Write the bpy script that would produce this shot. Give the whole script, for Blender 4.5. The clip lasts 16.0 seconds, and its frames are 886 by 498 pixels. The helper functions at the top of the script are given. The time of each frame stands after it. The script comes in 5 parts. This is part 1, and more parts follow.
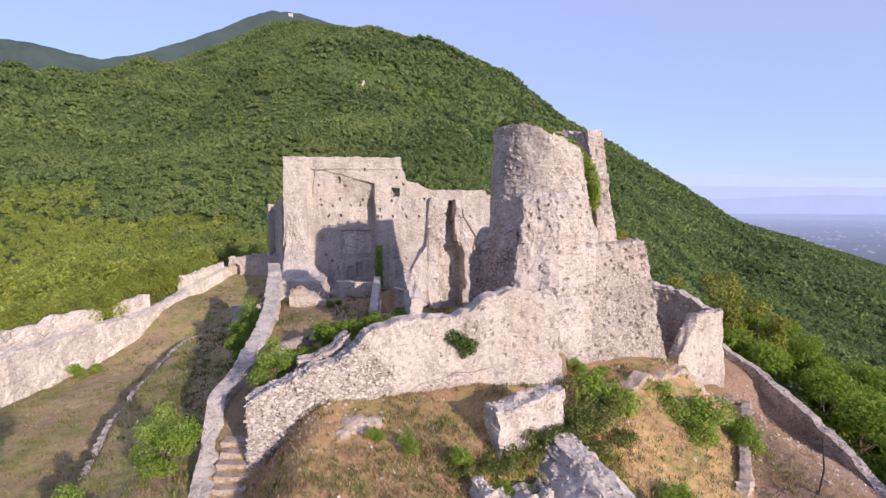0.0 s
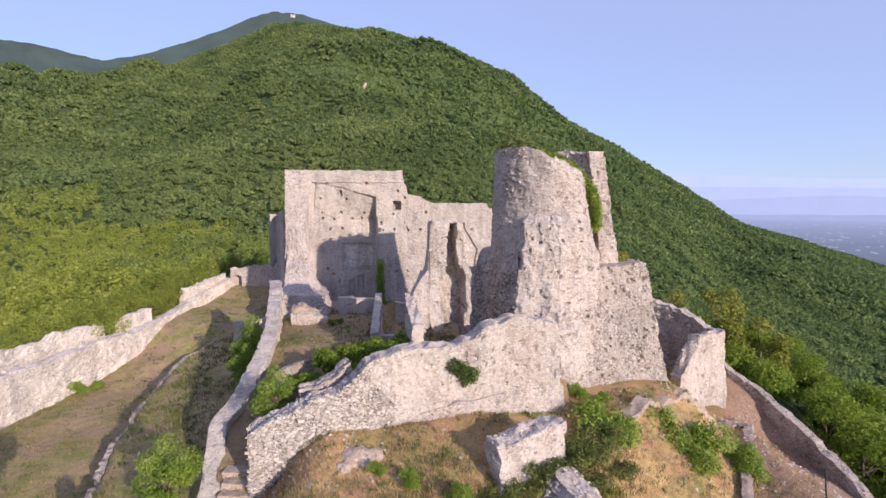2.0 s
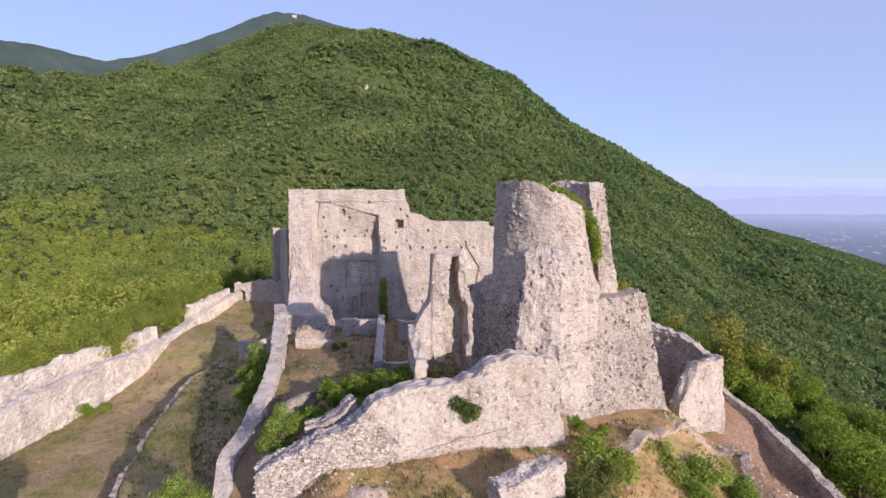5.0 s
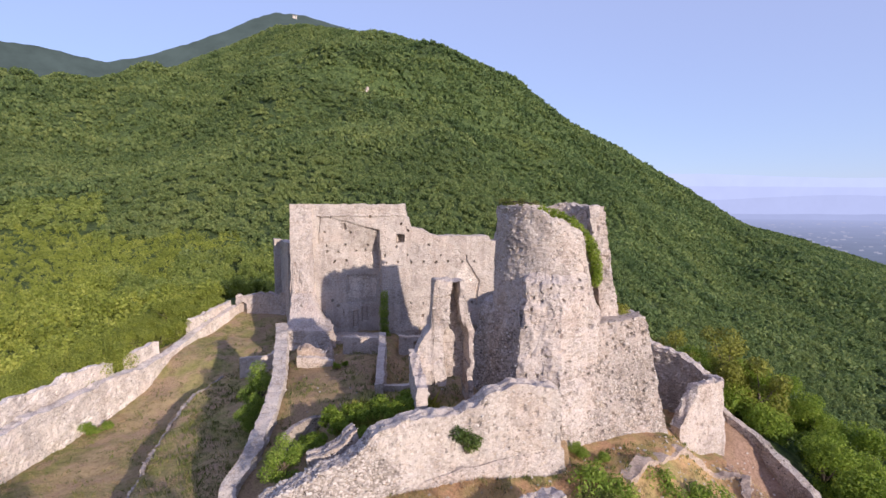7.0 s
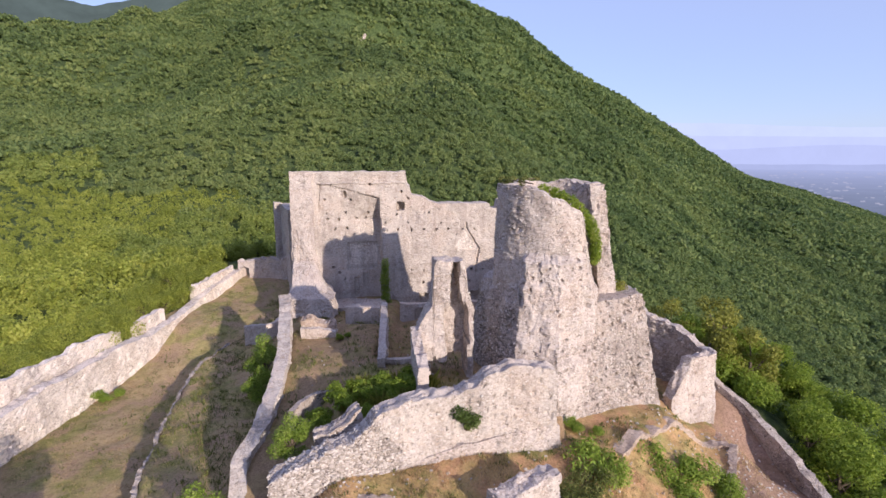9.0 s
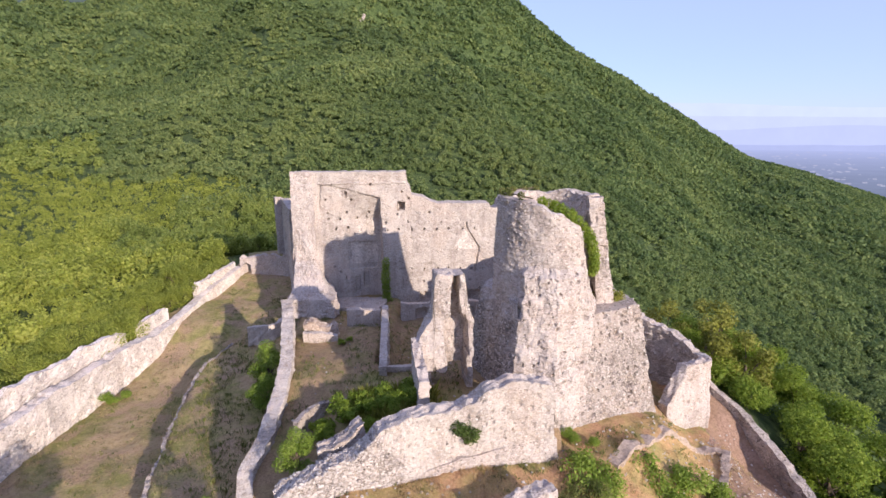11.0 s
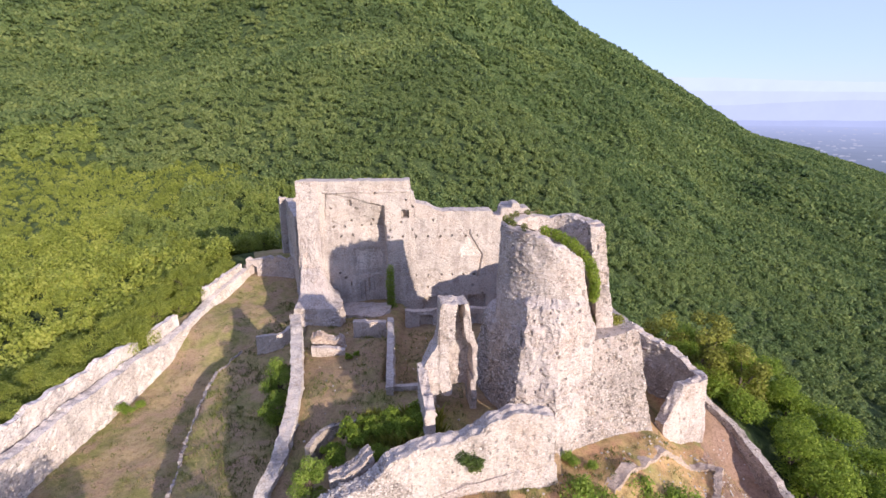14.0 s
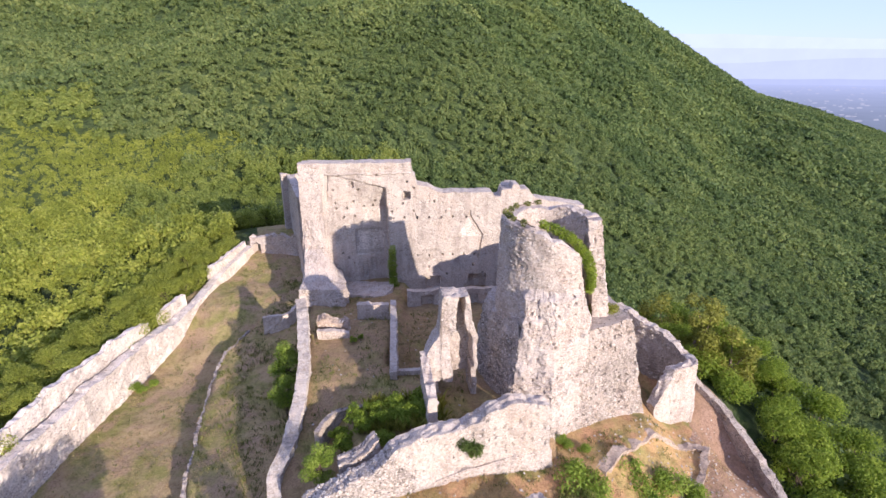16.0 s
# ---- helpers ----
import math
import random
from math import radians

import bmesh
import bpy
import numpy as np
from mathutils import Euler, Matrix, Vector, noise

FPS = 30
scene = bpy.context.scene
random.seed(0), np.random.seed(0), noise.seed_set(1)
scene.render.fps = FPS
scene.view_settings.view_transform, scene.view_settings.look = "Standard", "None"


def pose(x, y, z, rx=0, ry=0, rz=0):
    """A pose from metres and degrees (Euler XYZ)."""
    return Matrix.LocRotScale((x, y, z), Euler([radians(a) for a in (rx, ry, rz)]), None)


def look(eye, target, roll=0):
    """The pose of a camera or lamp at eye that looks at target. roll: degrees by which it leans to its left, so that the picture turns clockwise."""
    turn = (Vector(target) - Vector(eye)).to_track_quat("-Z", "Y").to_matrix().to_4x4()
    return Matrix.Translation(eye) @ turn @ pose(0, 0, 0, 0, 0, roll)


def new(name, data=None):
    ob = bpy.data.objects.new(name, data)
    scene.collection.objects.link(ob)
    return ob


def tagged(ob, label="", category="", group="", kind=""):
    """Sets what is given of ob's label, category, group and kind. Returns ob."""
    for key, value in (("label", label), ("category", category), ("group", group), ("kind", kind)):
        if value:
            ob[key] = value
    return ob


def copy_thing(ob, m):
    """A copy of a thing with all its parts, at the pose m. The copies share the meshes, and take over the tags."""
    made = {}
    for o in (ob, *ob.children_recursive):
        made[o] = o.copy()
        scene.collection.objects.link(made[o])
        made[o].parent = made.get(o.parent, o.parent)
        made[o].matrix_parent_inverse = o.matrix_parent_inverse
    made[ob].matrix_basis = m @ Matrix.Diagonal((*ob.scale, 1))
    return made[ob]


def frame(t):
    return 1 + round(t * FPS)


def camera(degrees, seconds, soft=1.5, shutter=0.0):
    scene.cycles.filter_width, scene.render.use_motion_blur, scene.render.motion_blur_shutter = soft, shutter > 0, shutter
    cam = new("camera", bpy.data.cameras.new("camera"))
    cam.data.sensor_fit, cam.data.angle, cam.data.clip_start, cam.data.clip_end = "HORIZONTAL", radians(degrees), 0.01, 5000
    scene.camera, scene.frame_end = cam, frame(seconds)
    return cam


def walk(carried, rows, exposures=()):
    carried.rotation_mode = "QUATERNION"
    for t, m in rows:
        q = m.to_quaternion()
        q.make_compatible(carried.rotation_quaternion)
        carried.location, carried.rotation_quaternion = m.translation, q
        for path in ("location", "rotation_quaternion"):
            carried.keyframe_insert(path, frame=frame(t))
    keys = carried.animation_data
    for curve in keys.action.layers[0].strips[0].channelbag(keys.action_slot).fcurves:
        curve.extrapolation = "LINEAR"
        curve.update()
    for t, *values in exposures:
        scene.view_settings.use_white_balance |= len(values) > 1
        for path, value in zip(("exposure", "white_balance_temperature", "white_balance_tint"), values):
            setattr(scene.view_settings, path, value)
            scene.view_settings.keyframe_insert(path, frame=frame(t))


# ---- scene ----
cam = camera(79.8, 16.0)
METRES, EYE, TILT, LEAN, TURN = 20.0, 13.0, -5.0, 0.0, 0.0
ROWS = [
    (0.0, 0.0, 0.0, 0.0, 0.0, 0.0, -0.0),
    (0.5, 0.0072, 0.0045, 0.0194, 0.0, 0.03, -0.0),
    (1.0, 0.0107, 0.003, 0.0454, 0.05, 0.04, -0.02),
    (1.5, 0.0088, -0.0002, 0.0695, 0.13, 0.04, -0.0),
    (2.0, 0.0015, 0.0009, 0.0913, 0.19, 0.04, -0.02),
    (2.5, -0.0037, 0.0009, 0.1134, 0.31, 0.05, -0.03),
    (3.0, -0.0037, -0.0065, 0.1367, 0.33, 0.05, -0.02),
    (3.5, -0.0025, -0.0221, 0.1598, 0.33, 0.03, -0.01),
    (4.0, -0.0025, -0.0335, 0.1816, 0.34, 0.0, 0.0),
    (6.5, -0.0003, -0.042, 0.2975, 0.4, -0.02, 0.06),
    (7.0, -0.0023, -0.0445, 0.3271, 0.43, -0.01, 0.08),
    (7.5, -0.0038, -0.0472, 0.3567, 0.44, -0.05, 0.09),
    (8.0, -0.0045, -0.0497, 0.3856, 0.44, -0.86, 0.09),
    (8.5, -0.005, -0.0534, 0.4159, 0.41, -3.35, 0.13),
    (11.0, -0.0035, -0.0705, 0.5847, 0.45, -7.37, 0.15),
    (11.5, -0.0066, -0.0696, 0.6229, 0.5, -7.35, 0.15),
    (12.0, -0.0084, -0.0699, 0.6604, 0.5, -7.35, 0.14),
    (12.5, -0.0097, -0.077, 0.702, 0.53, -7.33, 0.15),
    (13.0, -0.0116, -0.0855, 0.7445, 0.58, -7.32, 0.17),
    (13.5, -0.0151, -0.0913, 0.784, 0.61, -7.51, 0.16),
    (14.0, -0.0193, -0.098, 0.8207, 0.58, -9.95, 0.17),
    (14.5, -0.0223, -0.1084, 0.8618, 0.52, -13.79, 0.18),
    (15.0, -0.0226, -0.1197, 0.8994, 0.53, -14.21, 0.17),
    (15.5, -0.0239, -0.1287, 0.9405, 0.57, -14.19, 0.19),
    (16.0, -0.0244, -0.1346, 0.9772, 0.6, -14.14, 0.18),
]
walk(cam, [(t, pose(0, 0, EYE, TILT, LEAN, TURN) @ pose(METRES * x, METRES * y, METRES * z, 90 + pitch, roll, yaw)) for t, x, y, z, yaw, pitch, roll in ROWS],
     [(0, 0.5), (3, 0.43), (7.5, 0.43), (8.5, 0.46), (11, 0.66), (12.5, 0.68), (14, 0.75), (16, 0.83)])

# ---- world, sun ----
SUN_TO = Vector((0.6, -0.8, 0.0)) * math.cos(radians(15.8)) + Vector((0, 0, math.sin(radians(15.8))))
world = bpy.data.worlds.new("sky")
scene.world = world
world.use_nodes = True
wn = world.node_tree
sky = wn.nodes.new("ShaderNodeTexSky")
sky.sky_type = "NISHITA"
sky.sun_disc = False
sky.sun_elevation = radians(15.8)
sky.sun_rotation = math.atan2(0.6, -0.8)
sky.altitude = 400
sky.air_density, sky.dust_density, sky.ozone_density = 1.0, 0.35, 5.0
haze = wn.nodes.new("ShaderNodeMix")  # morning haze over the whole sky
haze.data_type = "RGBA"
haze.inputs[0].default_value = 0.6
wn.links.new(sky.outputs[0], haze.inputs[6])
haze.inputs[7].default_value = (3.15, 3.35, 5.5, 1)
wn.links.new(haze.outputs[2], wn.nodes["Background"].inputs[0])
wn.nodes["Background"].inputs[1].default_value = 0.14
sun_data = bpy.data.lights.new("sun", "SUN")
sun_data.energy, sun_data.angle, sun_data.color = 4.15, radians(0.6), (1.0, 0.87, 0.77)
sun = new("sun", sun_data)
sun.matrix_world = look(SUN_TO * 200, (0, 0, 0))


# ---- helpers of this scene ----
def lattice(ix, iy, iz, seed):
    h = (ix.astype(np.int64) * 374761393 + iy.astype(np.int64) * 668265263 + iz.astype(np.int64) * 1440662683 + seed * 974634377) & 0xFFFFFFFF
    h = ((h ^ (h >> 13)) * 1274126177) & 0xFFFFFFFF
    h = ((h ^ (h >> 16)) * 1103515245) & 0xFFFFFFFF
    return ((h ^ (h >> 13)) & 0xFFFF) / 32767.5 - 1.0


def vnoise(x, y, z, size, seed=0):
    """Smooth value noise in -1..1 over arrays."""
    x, y, z = [np.asarray(v, float) / size for v in np.broadcast_arrays(x, y, z)]
    i, j, k = np.floor(x), np.floor(y), np.floor(z)
    f, g, h = [v * v * (3 - 2 * v) for v in (x - i, y - j, z - k)]
    out = 0
    for a in (0, 1):
        for b in (0, 1):
            for c in (0, 1):
                w = (f if a else 1 - f) * (g if b else 1 - g) * (h if c else 1 - h)
                out = out + w * lattice(i + a, j + b, k + c, seed)
    return out


def fbm(x, y, z, size, seed=0, octaves=3):
    return sum(vnoise(x, y, z, size / 2 ** o, seed + o) / 2 ** o for o in range(octaves))


def sst(a, b, x):
    t = np.clip((np.asarray(x, float) - a) / (b - a), 0, 1)
    return t * t * (3 - 2 * t)


def mesh(name, verts, faces, smooth=False):
    me = bpy.data.meshes.new(name)
    me.from_pydata(np.asarray(verts).tolist(), [], faces if isinstance(faces, list) else faces.tolist())
    me.update()
    if smooth:
        me.shade_smooth()
    return me


def quads(name, verts, polys, material):
    """A mesh of equal-sided faces from arrays, for great numbers of them."""
    verts, polys = np.asarray(verts, np.float32), np.asarray(polys, np.int32)
    me = bpy.data.meshes.new(name)
    n, k = polys.shape
    me.vertices.add(len(verts))
    me.vertices.foreach_set("co", verts.ravel())
    me.loops.add(n * k)
    me.loops.foreach_set("vertex_index", polys.ravel())
    me.polygons.add(n)
    me.polygons.foreach_set("loop_start", np.arange(0, n * k, k, dtype=np.int32))
    me.update(calc_edges=True)
    me.validate()
    me.materials.append(material)
    return me


def thing(name, label, category, group="", kind="", at=(0, 0, 0)):
    ob = new(name)
    ob.location = at
    ob.empty_display_size = 0.2
    return tagged(ob, label, category, group, kind)


def part(name, data, material, parent, label="", kind=""):
    """Links a mesh or a bmesh as one object under a thing or a part."""
    if isinstance(data, bmesh.types.BMesh):
        me = bpy.data.meshes.new(name)
        data.to_mesh(me)
        data.free()
        data = me
    if not data.materials:
        data.materials.append(material)
    ob = new(name, data)
    ob.parent = parent
    return tagged(ob, label, kind=kind)


# ---- materials ----
def material(name, rough=0.9):
    m = bpy.data.materials.new(name)
    m.use_nodes = True
    b = m.node_tree.nodes["Principled BSDF"]
    b.inputs["Roughness"].default_value = rough
    b.inputs["Specular IOR Level"].default_value = 0.25
    return m, m.node_tree, b


def node(nt, kind, links=(), **values):
    """Adds a node; values set inputs by name with _ for blanks; links are (input, socket)."""
    nd = nt.nodes.new(kind)
    for key, value in values.items():
        nd.inputs[key.replace("_", " ")].default_value = value
    for key, socket in links:
        nt.links.new(socket, nd.inputs[key])
    return nd


def ramp(nt, socket, stops):
    nd = nt.nodes.new("ShaderNodeValToRGB")
    el = nd.color_ramp.elements
    while len(el) < len(stops):
        el.new(0.5)
    for e, (p, c) in zip(el, stops):
        e.position, e.color = p, (*c, 1)
    nt.links.new(socket, nd.inputs[0])
    return nd.outputs[0]


def blend(nt, fac, a, b, how="MIX"):
    nd = nt.nodes.new("ShaderNodeMix")
    nd.data_type, nd.blend_type = "RGBA", how
    for i, v in ((0, fac), (6, a), (7, b)):
        if isinstance(v, (int, float)):
            nd.inputs[i].default_value = v
        elif isinstance(v, tuple):
            nd.inputs[i].default_value = (*v, 1)
        else:
            nt.links.new(v, nd.inputs[i])
    return nd.outputs[2]


def masonry(name, light, dark, stone, pits=0.5, joints=0.5, relief=0.6, patch=(0.47, 0.385, 0.31)):
    """Weathered rubble: pale stones of that size in metres bedded in mortar, with joints, small pits and stains."""
    m, nt, b = material(name)
    co = nt.nodes.new("ShaderNodeTexCoord").outputs["Object"]
    wob = node(nt, "ShaderNodeTexNoise", [("Vector", co)], Scale=1.3 / stone, Detail=3)
    wv = nt.nodes.new("ShaderNodeVectorMath")
    wv.operation = "MULTIPLY_ADD"
    nt.links.new(wob.outputs["Color"], wv.inputs[0])
    wv.inputs[1].default_value = (stone * 0.6,) * 3
    nt.links.new(co, wv.inputs[2])
    flat = nt.nodes.new("ShaderNodeMapping")
    flat.inputs["Scale"].default_value = (1, 1, 1.55)
    nt.links.new(wv.outputs[0], flat.inputs[0])
    cells = node(nt, "ShaderNodeTexVoronoi", [("Vector", flat.outputs[0])], Scale=1 / stone)
    sep = nt.nodes.new("ShaderNodeSeparateColor")
    nt.links.new(cells.outputs["Color"], sep.inputs[0])
    edge = nt.nodes.new("ShaderNodeTexVoronoi")
    edge.feature = "DISTANCE_TO_EDGE"
    edge.inputs["Scale"].default_value = 1 / stone
    nt.links.new(flat.outputs[0], edge.inputs["Vector"])
    mid = tuple(0.55 * a + 0.45 * c for a, c in zip(light, dark))
    pale = tuple(min(0.8, c * 1.2) for c in light)
    tone = ramp(nt, sep.outputs[0], [(0.0, dark), (0.18, mid), (0.45, light), (0.86, pale), (1.0, patch)])
    # mortar and limewash left over the stones in broad patches
    bare = node(nt, "ShaderNodeTexNoise", [("Vector", co)], Scale=0.36, Detail=7, Roughness=0.68)
    coat = ramp(nt, bare.outputs["Fac"], [(0.42, (0.8, 0.8, 0.8)), (0.58, (0.25, 0.25, 0.25))])
    col = blend(nt, coat, tone, tuple(c * 1.05 for c in light))
    rim = ramp(nt, edge.outputs["Distance"], [(0.01, (0.42, 0.38, 0.35)), (0.09, (1, 1, 1))])
    share = ramp(nt, bare.outputs["Fac"], [(0.42, (0.25 * joints,) * 3), (0.58, (joints,) * 3)])
    col = blend(nt, share, col, rim, "MULTIPLY")
    # putlog pits and lost stones: crisp hollows in some cells, shade painted in
    hollow = node(nt, "ShaderNodeTexVoronoi", [("Vector", flat.outputs[0])], Scale=0.8 / stone)
    lost = nt.nodes.new("ShaderNodeSeparateColor")
    nt.links.new(hollow.outputs["Color"], lost.inputs[0])
    some = ramp(nt, lost.outputs[1], [(0.62, (0, 0, 0)), (0.68, (pits,) * 3)])
    dot = ramp(nt, hollow.outputs["Distance"], [(0.16, (0.17, 0.145, 0.13)), (0.3, (1, 1, 1))])
    col = blend(nt, some, col, dot, "MULTIPLY")
    grain = node(nt, "ShaderNodeTexNoise", [("Vector", co)], Scale=5.5, Detail=6, Roughness=0.75)
    col = blend(nt, 0.8, col, ramp(nt, grain.outputs["Fac"], [(0.33, (0.62, 0.6, 0.59)), (0.47, (0.95, 0.95, 0.95)), (0.66, (1.14, 1.13, 1.12))]), "MULTIPLY")
    big = node(nt, "ShaderNodeTexNoise", [("Vector", co)], Scale=0.24, Detail=8, Roughness=0.68)
    stain = ramp(nt, big.outputs["Fac"], [(0.36, (0.66, 0.63, 0.61)), (0.48, (1, 1, 1)), (0.6, (1.0, 0.95, 0.91)), (0.72, (0.86, 0.81, 0.79))])
    col = blend(nt, 0.8, col, stain, "MULTIPLY")
    streak = nt.nodes.new("ShaderNodeMapping")
    streak.inputs["Scale"].default_value = (1.1, 1.1, 0.12)
    nt.links.new(co, streak.inputs[0])
    runs = node(nt, "ShaderNodeTexNoise", [("Vector", streak.outputs[0])], Scale=1.0, Detail=5, Roughness=0.6)
    col = blend(nt, 0.5, col, ramp(nt, runs.outputs["Fac"], [(0.36, (0.7, 0.67, 0.66)), (0.52, (1, 1, 1))]), "MULTIPLY")
    nt.links.new(col, b.inputs["Base Color"])
    dome = ramp(nt, edge.outputs["Distance"], [(0.0, (0.3, 0.3, 0.3)), (0.2, (1, 1, 1))])
    deep = blend(nt, some, blend(nt, share, (1.0, 1.0, 1.0), dome, "MULTIPLY"), dot, "MULTIPLY")
    high = blend(nt, 0.4, deep, grain.outputs["Color"])
    bump = node(nt, "ShaderNodeBump", [("Height", high)], Strength=relief, Distance=0.12)
    nt.links.new(bump.outputs[0], b.inputs["Normal"])
    return m


STONE = masonry("pale_rubble_masonry", (0.5, 0.436, 0.4), (0.3, 0.26, 0.235), 0.22, 0.7, 0.55, 0.7)
COARSE = masonry("coarse_rubble_masonry", (0.42, 0.364, 0.33), (0.2, 0.172, 0.154), 0.26, 1.0, 0.9, 0.9)
RUBBLE = masonry("open_jointed_rubble", (0.4, 0.348, 0.313), (0.15, 0.128, 0.112), 0.24, 1.0, 1.0, 1.0)
PLASTER = masonry("weathered_plaster_on_stone", (0.49, 0.43, 0.39), (0.36, 0.312, 0.28), 0.22, 0.5, 0.38, 0.7)
LIME = masonry("limewashed_rubble", (0.7, 0.62, 0.565), (0.44, 0.382, 0.34), 0.26, 0.7, 0.6, 0.9)
TOPPING = masonry("weathered_wall_top", (0.49, 0.436, 0.396), (0.36, 0.316, 0.284), 0.24, 0.5, 0.5, 0.8)


def stone_pieces(name):
    m, nt, b = material(name)
    rnd = nt.nodes.new("ShaderNodeObjectInfo").outputs["Random"]
    isl = nt.nodes.new("ShaderNodeNewGeometry").outputs["Random Per Island"]
    add = nt.nodes.new("ShaderNodeMath")
    nt.links.new(rnd, add.inputs[0])
    nt.links.new(isl, add.inputs[1])
    fr = nt.nodes.new("ShaderNodeMath")
    fr.operation = "FRACT"
    nt.links.new(add.outputs[0], fr.inputs[0])
    col = ramp(nt, fr.outputs[0], [(0, (0.27, 0.23, 0.205)), (0.2, (0.4, 0.35, 0.315)), (0.65, (0.53, 0.47, 0.43)), (0.9, (0.6, 0.54, 0.5)), (1, (0.38, 0.3, 0.24))])
    co = nt.nodes.new("ShaderNodeTexCoord").outputs["Object"]
    n = node(nt, "ShaderNodeTexNoise", [("Vector", co)], Scale=7, Detail=5)
    col = blend(nt, 0.5, col, ramp(nt, n.outputs["Fac"], [(0.3, (0.6, 0.58, 0.56)), (0.55, (1, 1, 1))]), "MULTIPLY")
    nt.links.new(col, b.inputs["Base Color"])
    bump = node(nt, "ShaderNodeBump", [("Height", n.outputs["Fac"])], Strength=0.5, Distance=0.05)
    nt.links.new(bump.outputs[0], b.inputs["Normal"])
    return m


PIECE = stone_pieces("loose_limestone")
BRICK = masonry("worn_reddish_stone", (0.45, 0.36, 0.3), (0.33, 0.25, 0.2), 0.25, 0.5, 0.5, 0.7)


def soil(name, straw, bare, grassy):
    """Dry grass, bare reddish earth and some green; straw and bare are mid colours, grassy the share of green."""
    m, nt, b = material(name, 0.95)
    co = nt.nodes.new("ShaderNodeTexCoord").outputs["Object"]
    big = node(nt, "ShaderNodeTexNoise", [("Vector", co)], Scale=0.16, Detail=7, Roughness=0.65)
    mid = node(nt, "ShaderNodeTexNoise", [("Vector", co)], Scale=1.1, Detail=6, Roughness=0.7)
    fine = node(nt, "ShaderNodeTexNoise", [("Vector", co)], Scale=5, Detail=8, Roughness=0.8)
    dry = ramp(nt, mid.outputs["Fac"], [(0.3, tuple(c * k for c, k in zip(straw, (0.68, 0.62, 0.6)))), (0.5, straw), (0.7, tuple(c * 1.22 for c in straw))])
    green = ramp(nt, mid.outputs["Fac"], [(0.3, (0.16, 0.16, 0.05)), (0.7, (0.34, 0.3, 0.11))])
    col = blend(nt, ramp(nt, big.outputs["Fac"], [(grassy, (0, 0, 0)), (grassy + 0.15, (1, 1, 1))]), dry, green)
    patch = node(nt, "ShaderNodeTexNoise", [("Vector", co)], Scale=0.37, Detail=5)
    earth = ramp(nt, fine.outputs["Fac"], [(0.3, tuple(c * 0.76 for c in bare)), (0.7, tuple(c * 1.24 for c in bare))])
    col = blend(nt, ramp(nt, patch.outputs["Fac"], [(0.5, (0, 0, 0)), (0.62, (0.85, 0.85, 0.85))]), col, earth)
    col = blend(nt, 0.7, col, ramp(nt, fine.outputs["Fac"], [(0.32, (0.45, 0.42, 0.4)), (0.5, (0.95, 0.95, 0.95)), (0.66, (1.15, 1.13, 1.1))]), "MULTIPLY")
    nt.links.new(col, b.inputs["Base Color"])
    bump = node(nt, "ShaderNodeBump", [("Height", blend(nt, 0.5, mid.outputs["Color"], fine.outputs["Color"]))], Strength=0.9, Distance=0.25)
    nt.links.new(bump.outputs[0], b.inputs["Normal"])
    return m


def foliage(name, dark, mid, light, patch=9.0, lucent=0.3):
    m, nt, b = material(name, 0.6)
    co = nt.nodes.new("ShaderNodeTexCoord").outputs["Object"]
    n = node(nt, "ShaderNodeTexNoise", [("Vector", co)], Scale=1 / patch, Detail=4, Roughness=0.6)
    isl = nt.nodes.new("ShaderNodeNewGeometry").outputs["Random Per Island"]
    mixed = node(nt, "ShaderNodeMath")
    mixed.operation = "MULTIPLY_ADD"
    nt.links.new(isl, mixed.inputs[0])
    mixed.inputs[1].default_value = 0.34
    sub = node(nt, "ShaderNodeMath", [(0, n.outputs["Fac"])])
    sub.operation = "SUBTRACT"
    sub.inputs[1].default_value = 0.17
    nt.links.new(sub.outputs[0], mixed.inputs[2])
    col = ramp(nt, mixed.outputs[0], [(0.28, dark), (0.5, mid), (0.74, light)])
    nt.links.new(col, b.inputs["Base Color"])
    tr = node(nt, "ShaderNodeBsdfTranslucent", [("Color", col)])
    mx = node(nt, "ShaderNodeMixShader", [(1, b.outputs[0]), (2, tr.outputs[0])], Fac=lucent)
    nt.links.new(mx.outputs[0], nt.nodes["Material Output"].inputs[0])
    return m


def floor_of_woods():
    m, nt, b = material("undergrowth", 0.95)
    co = nt.nodes.new("ShaderNodeTexCoord").outputs["Object"]
    n = node(nt, "ShaderNodeTexNoise", [("Vector", co)], Scale=0.22, Detail=8, Roughness=0.75)
    nt.links.new(ramp(nt, n.outputs["Fac"], [(0.36, (0.04, 0.062, 0.02)), (0.5, (0.095, 0.14, 0.044)), (0.64, (0.16, 0.205, 0.065))]), b.inputs["Base Color"])
    nt.links.new(node(nt, "ShaderNodeBump", [("Height", n.outputs["Fac"])], Strength=1.0, Distance=5.0).outputs[0], b.inputs["Normal"])
    return m


FLOOR = floor_of_woods()


def bark():
    m, nt, b = material("bark")
    co = nt.nodes.new("ShaderNodeTexCoord").outputs["Object"]
    n = node(nt, "ShaderNodeTexNoise", [("Vector", co)], Scale=6, Detail=5)
    nt.links.new(ramp(nt, n.outputs["Fac"], [(0.3, (0.07, 0.05, 0.035)), (0.7, (0.2, 0.155, 0.11))]), b.inputs["Base Color"])
    nt.links.new(node(nt, "ShaderNodeBump", [("Height", n.outputs["Fac"])], Strength=0.6, Distance=0.05).outputs[0], b.inputs["Normal"])
    return m


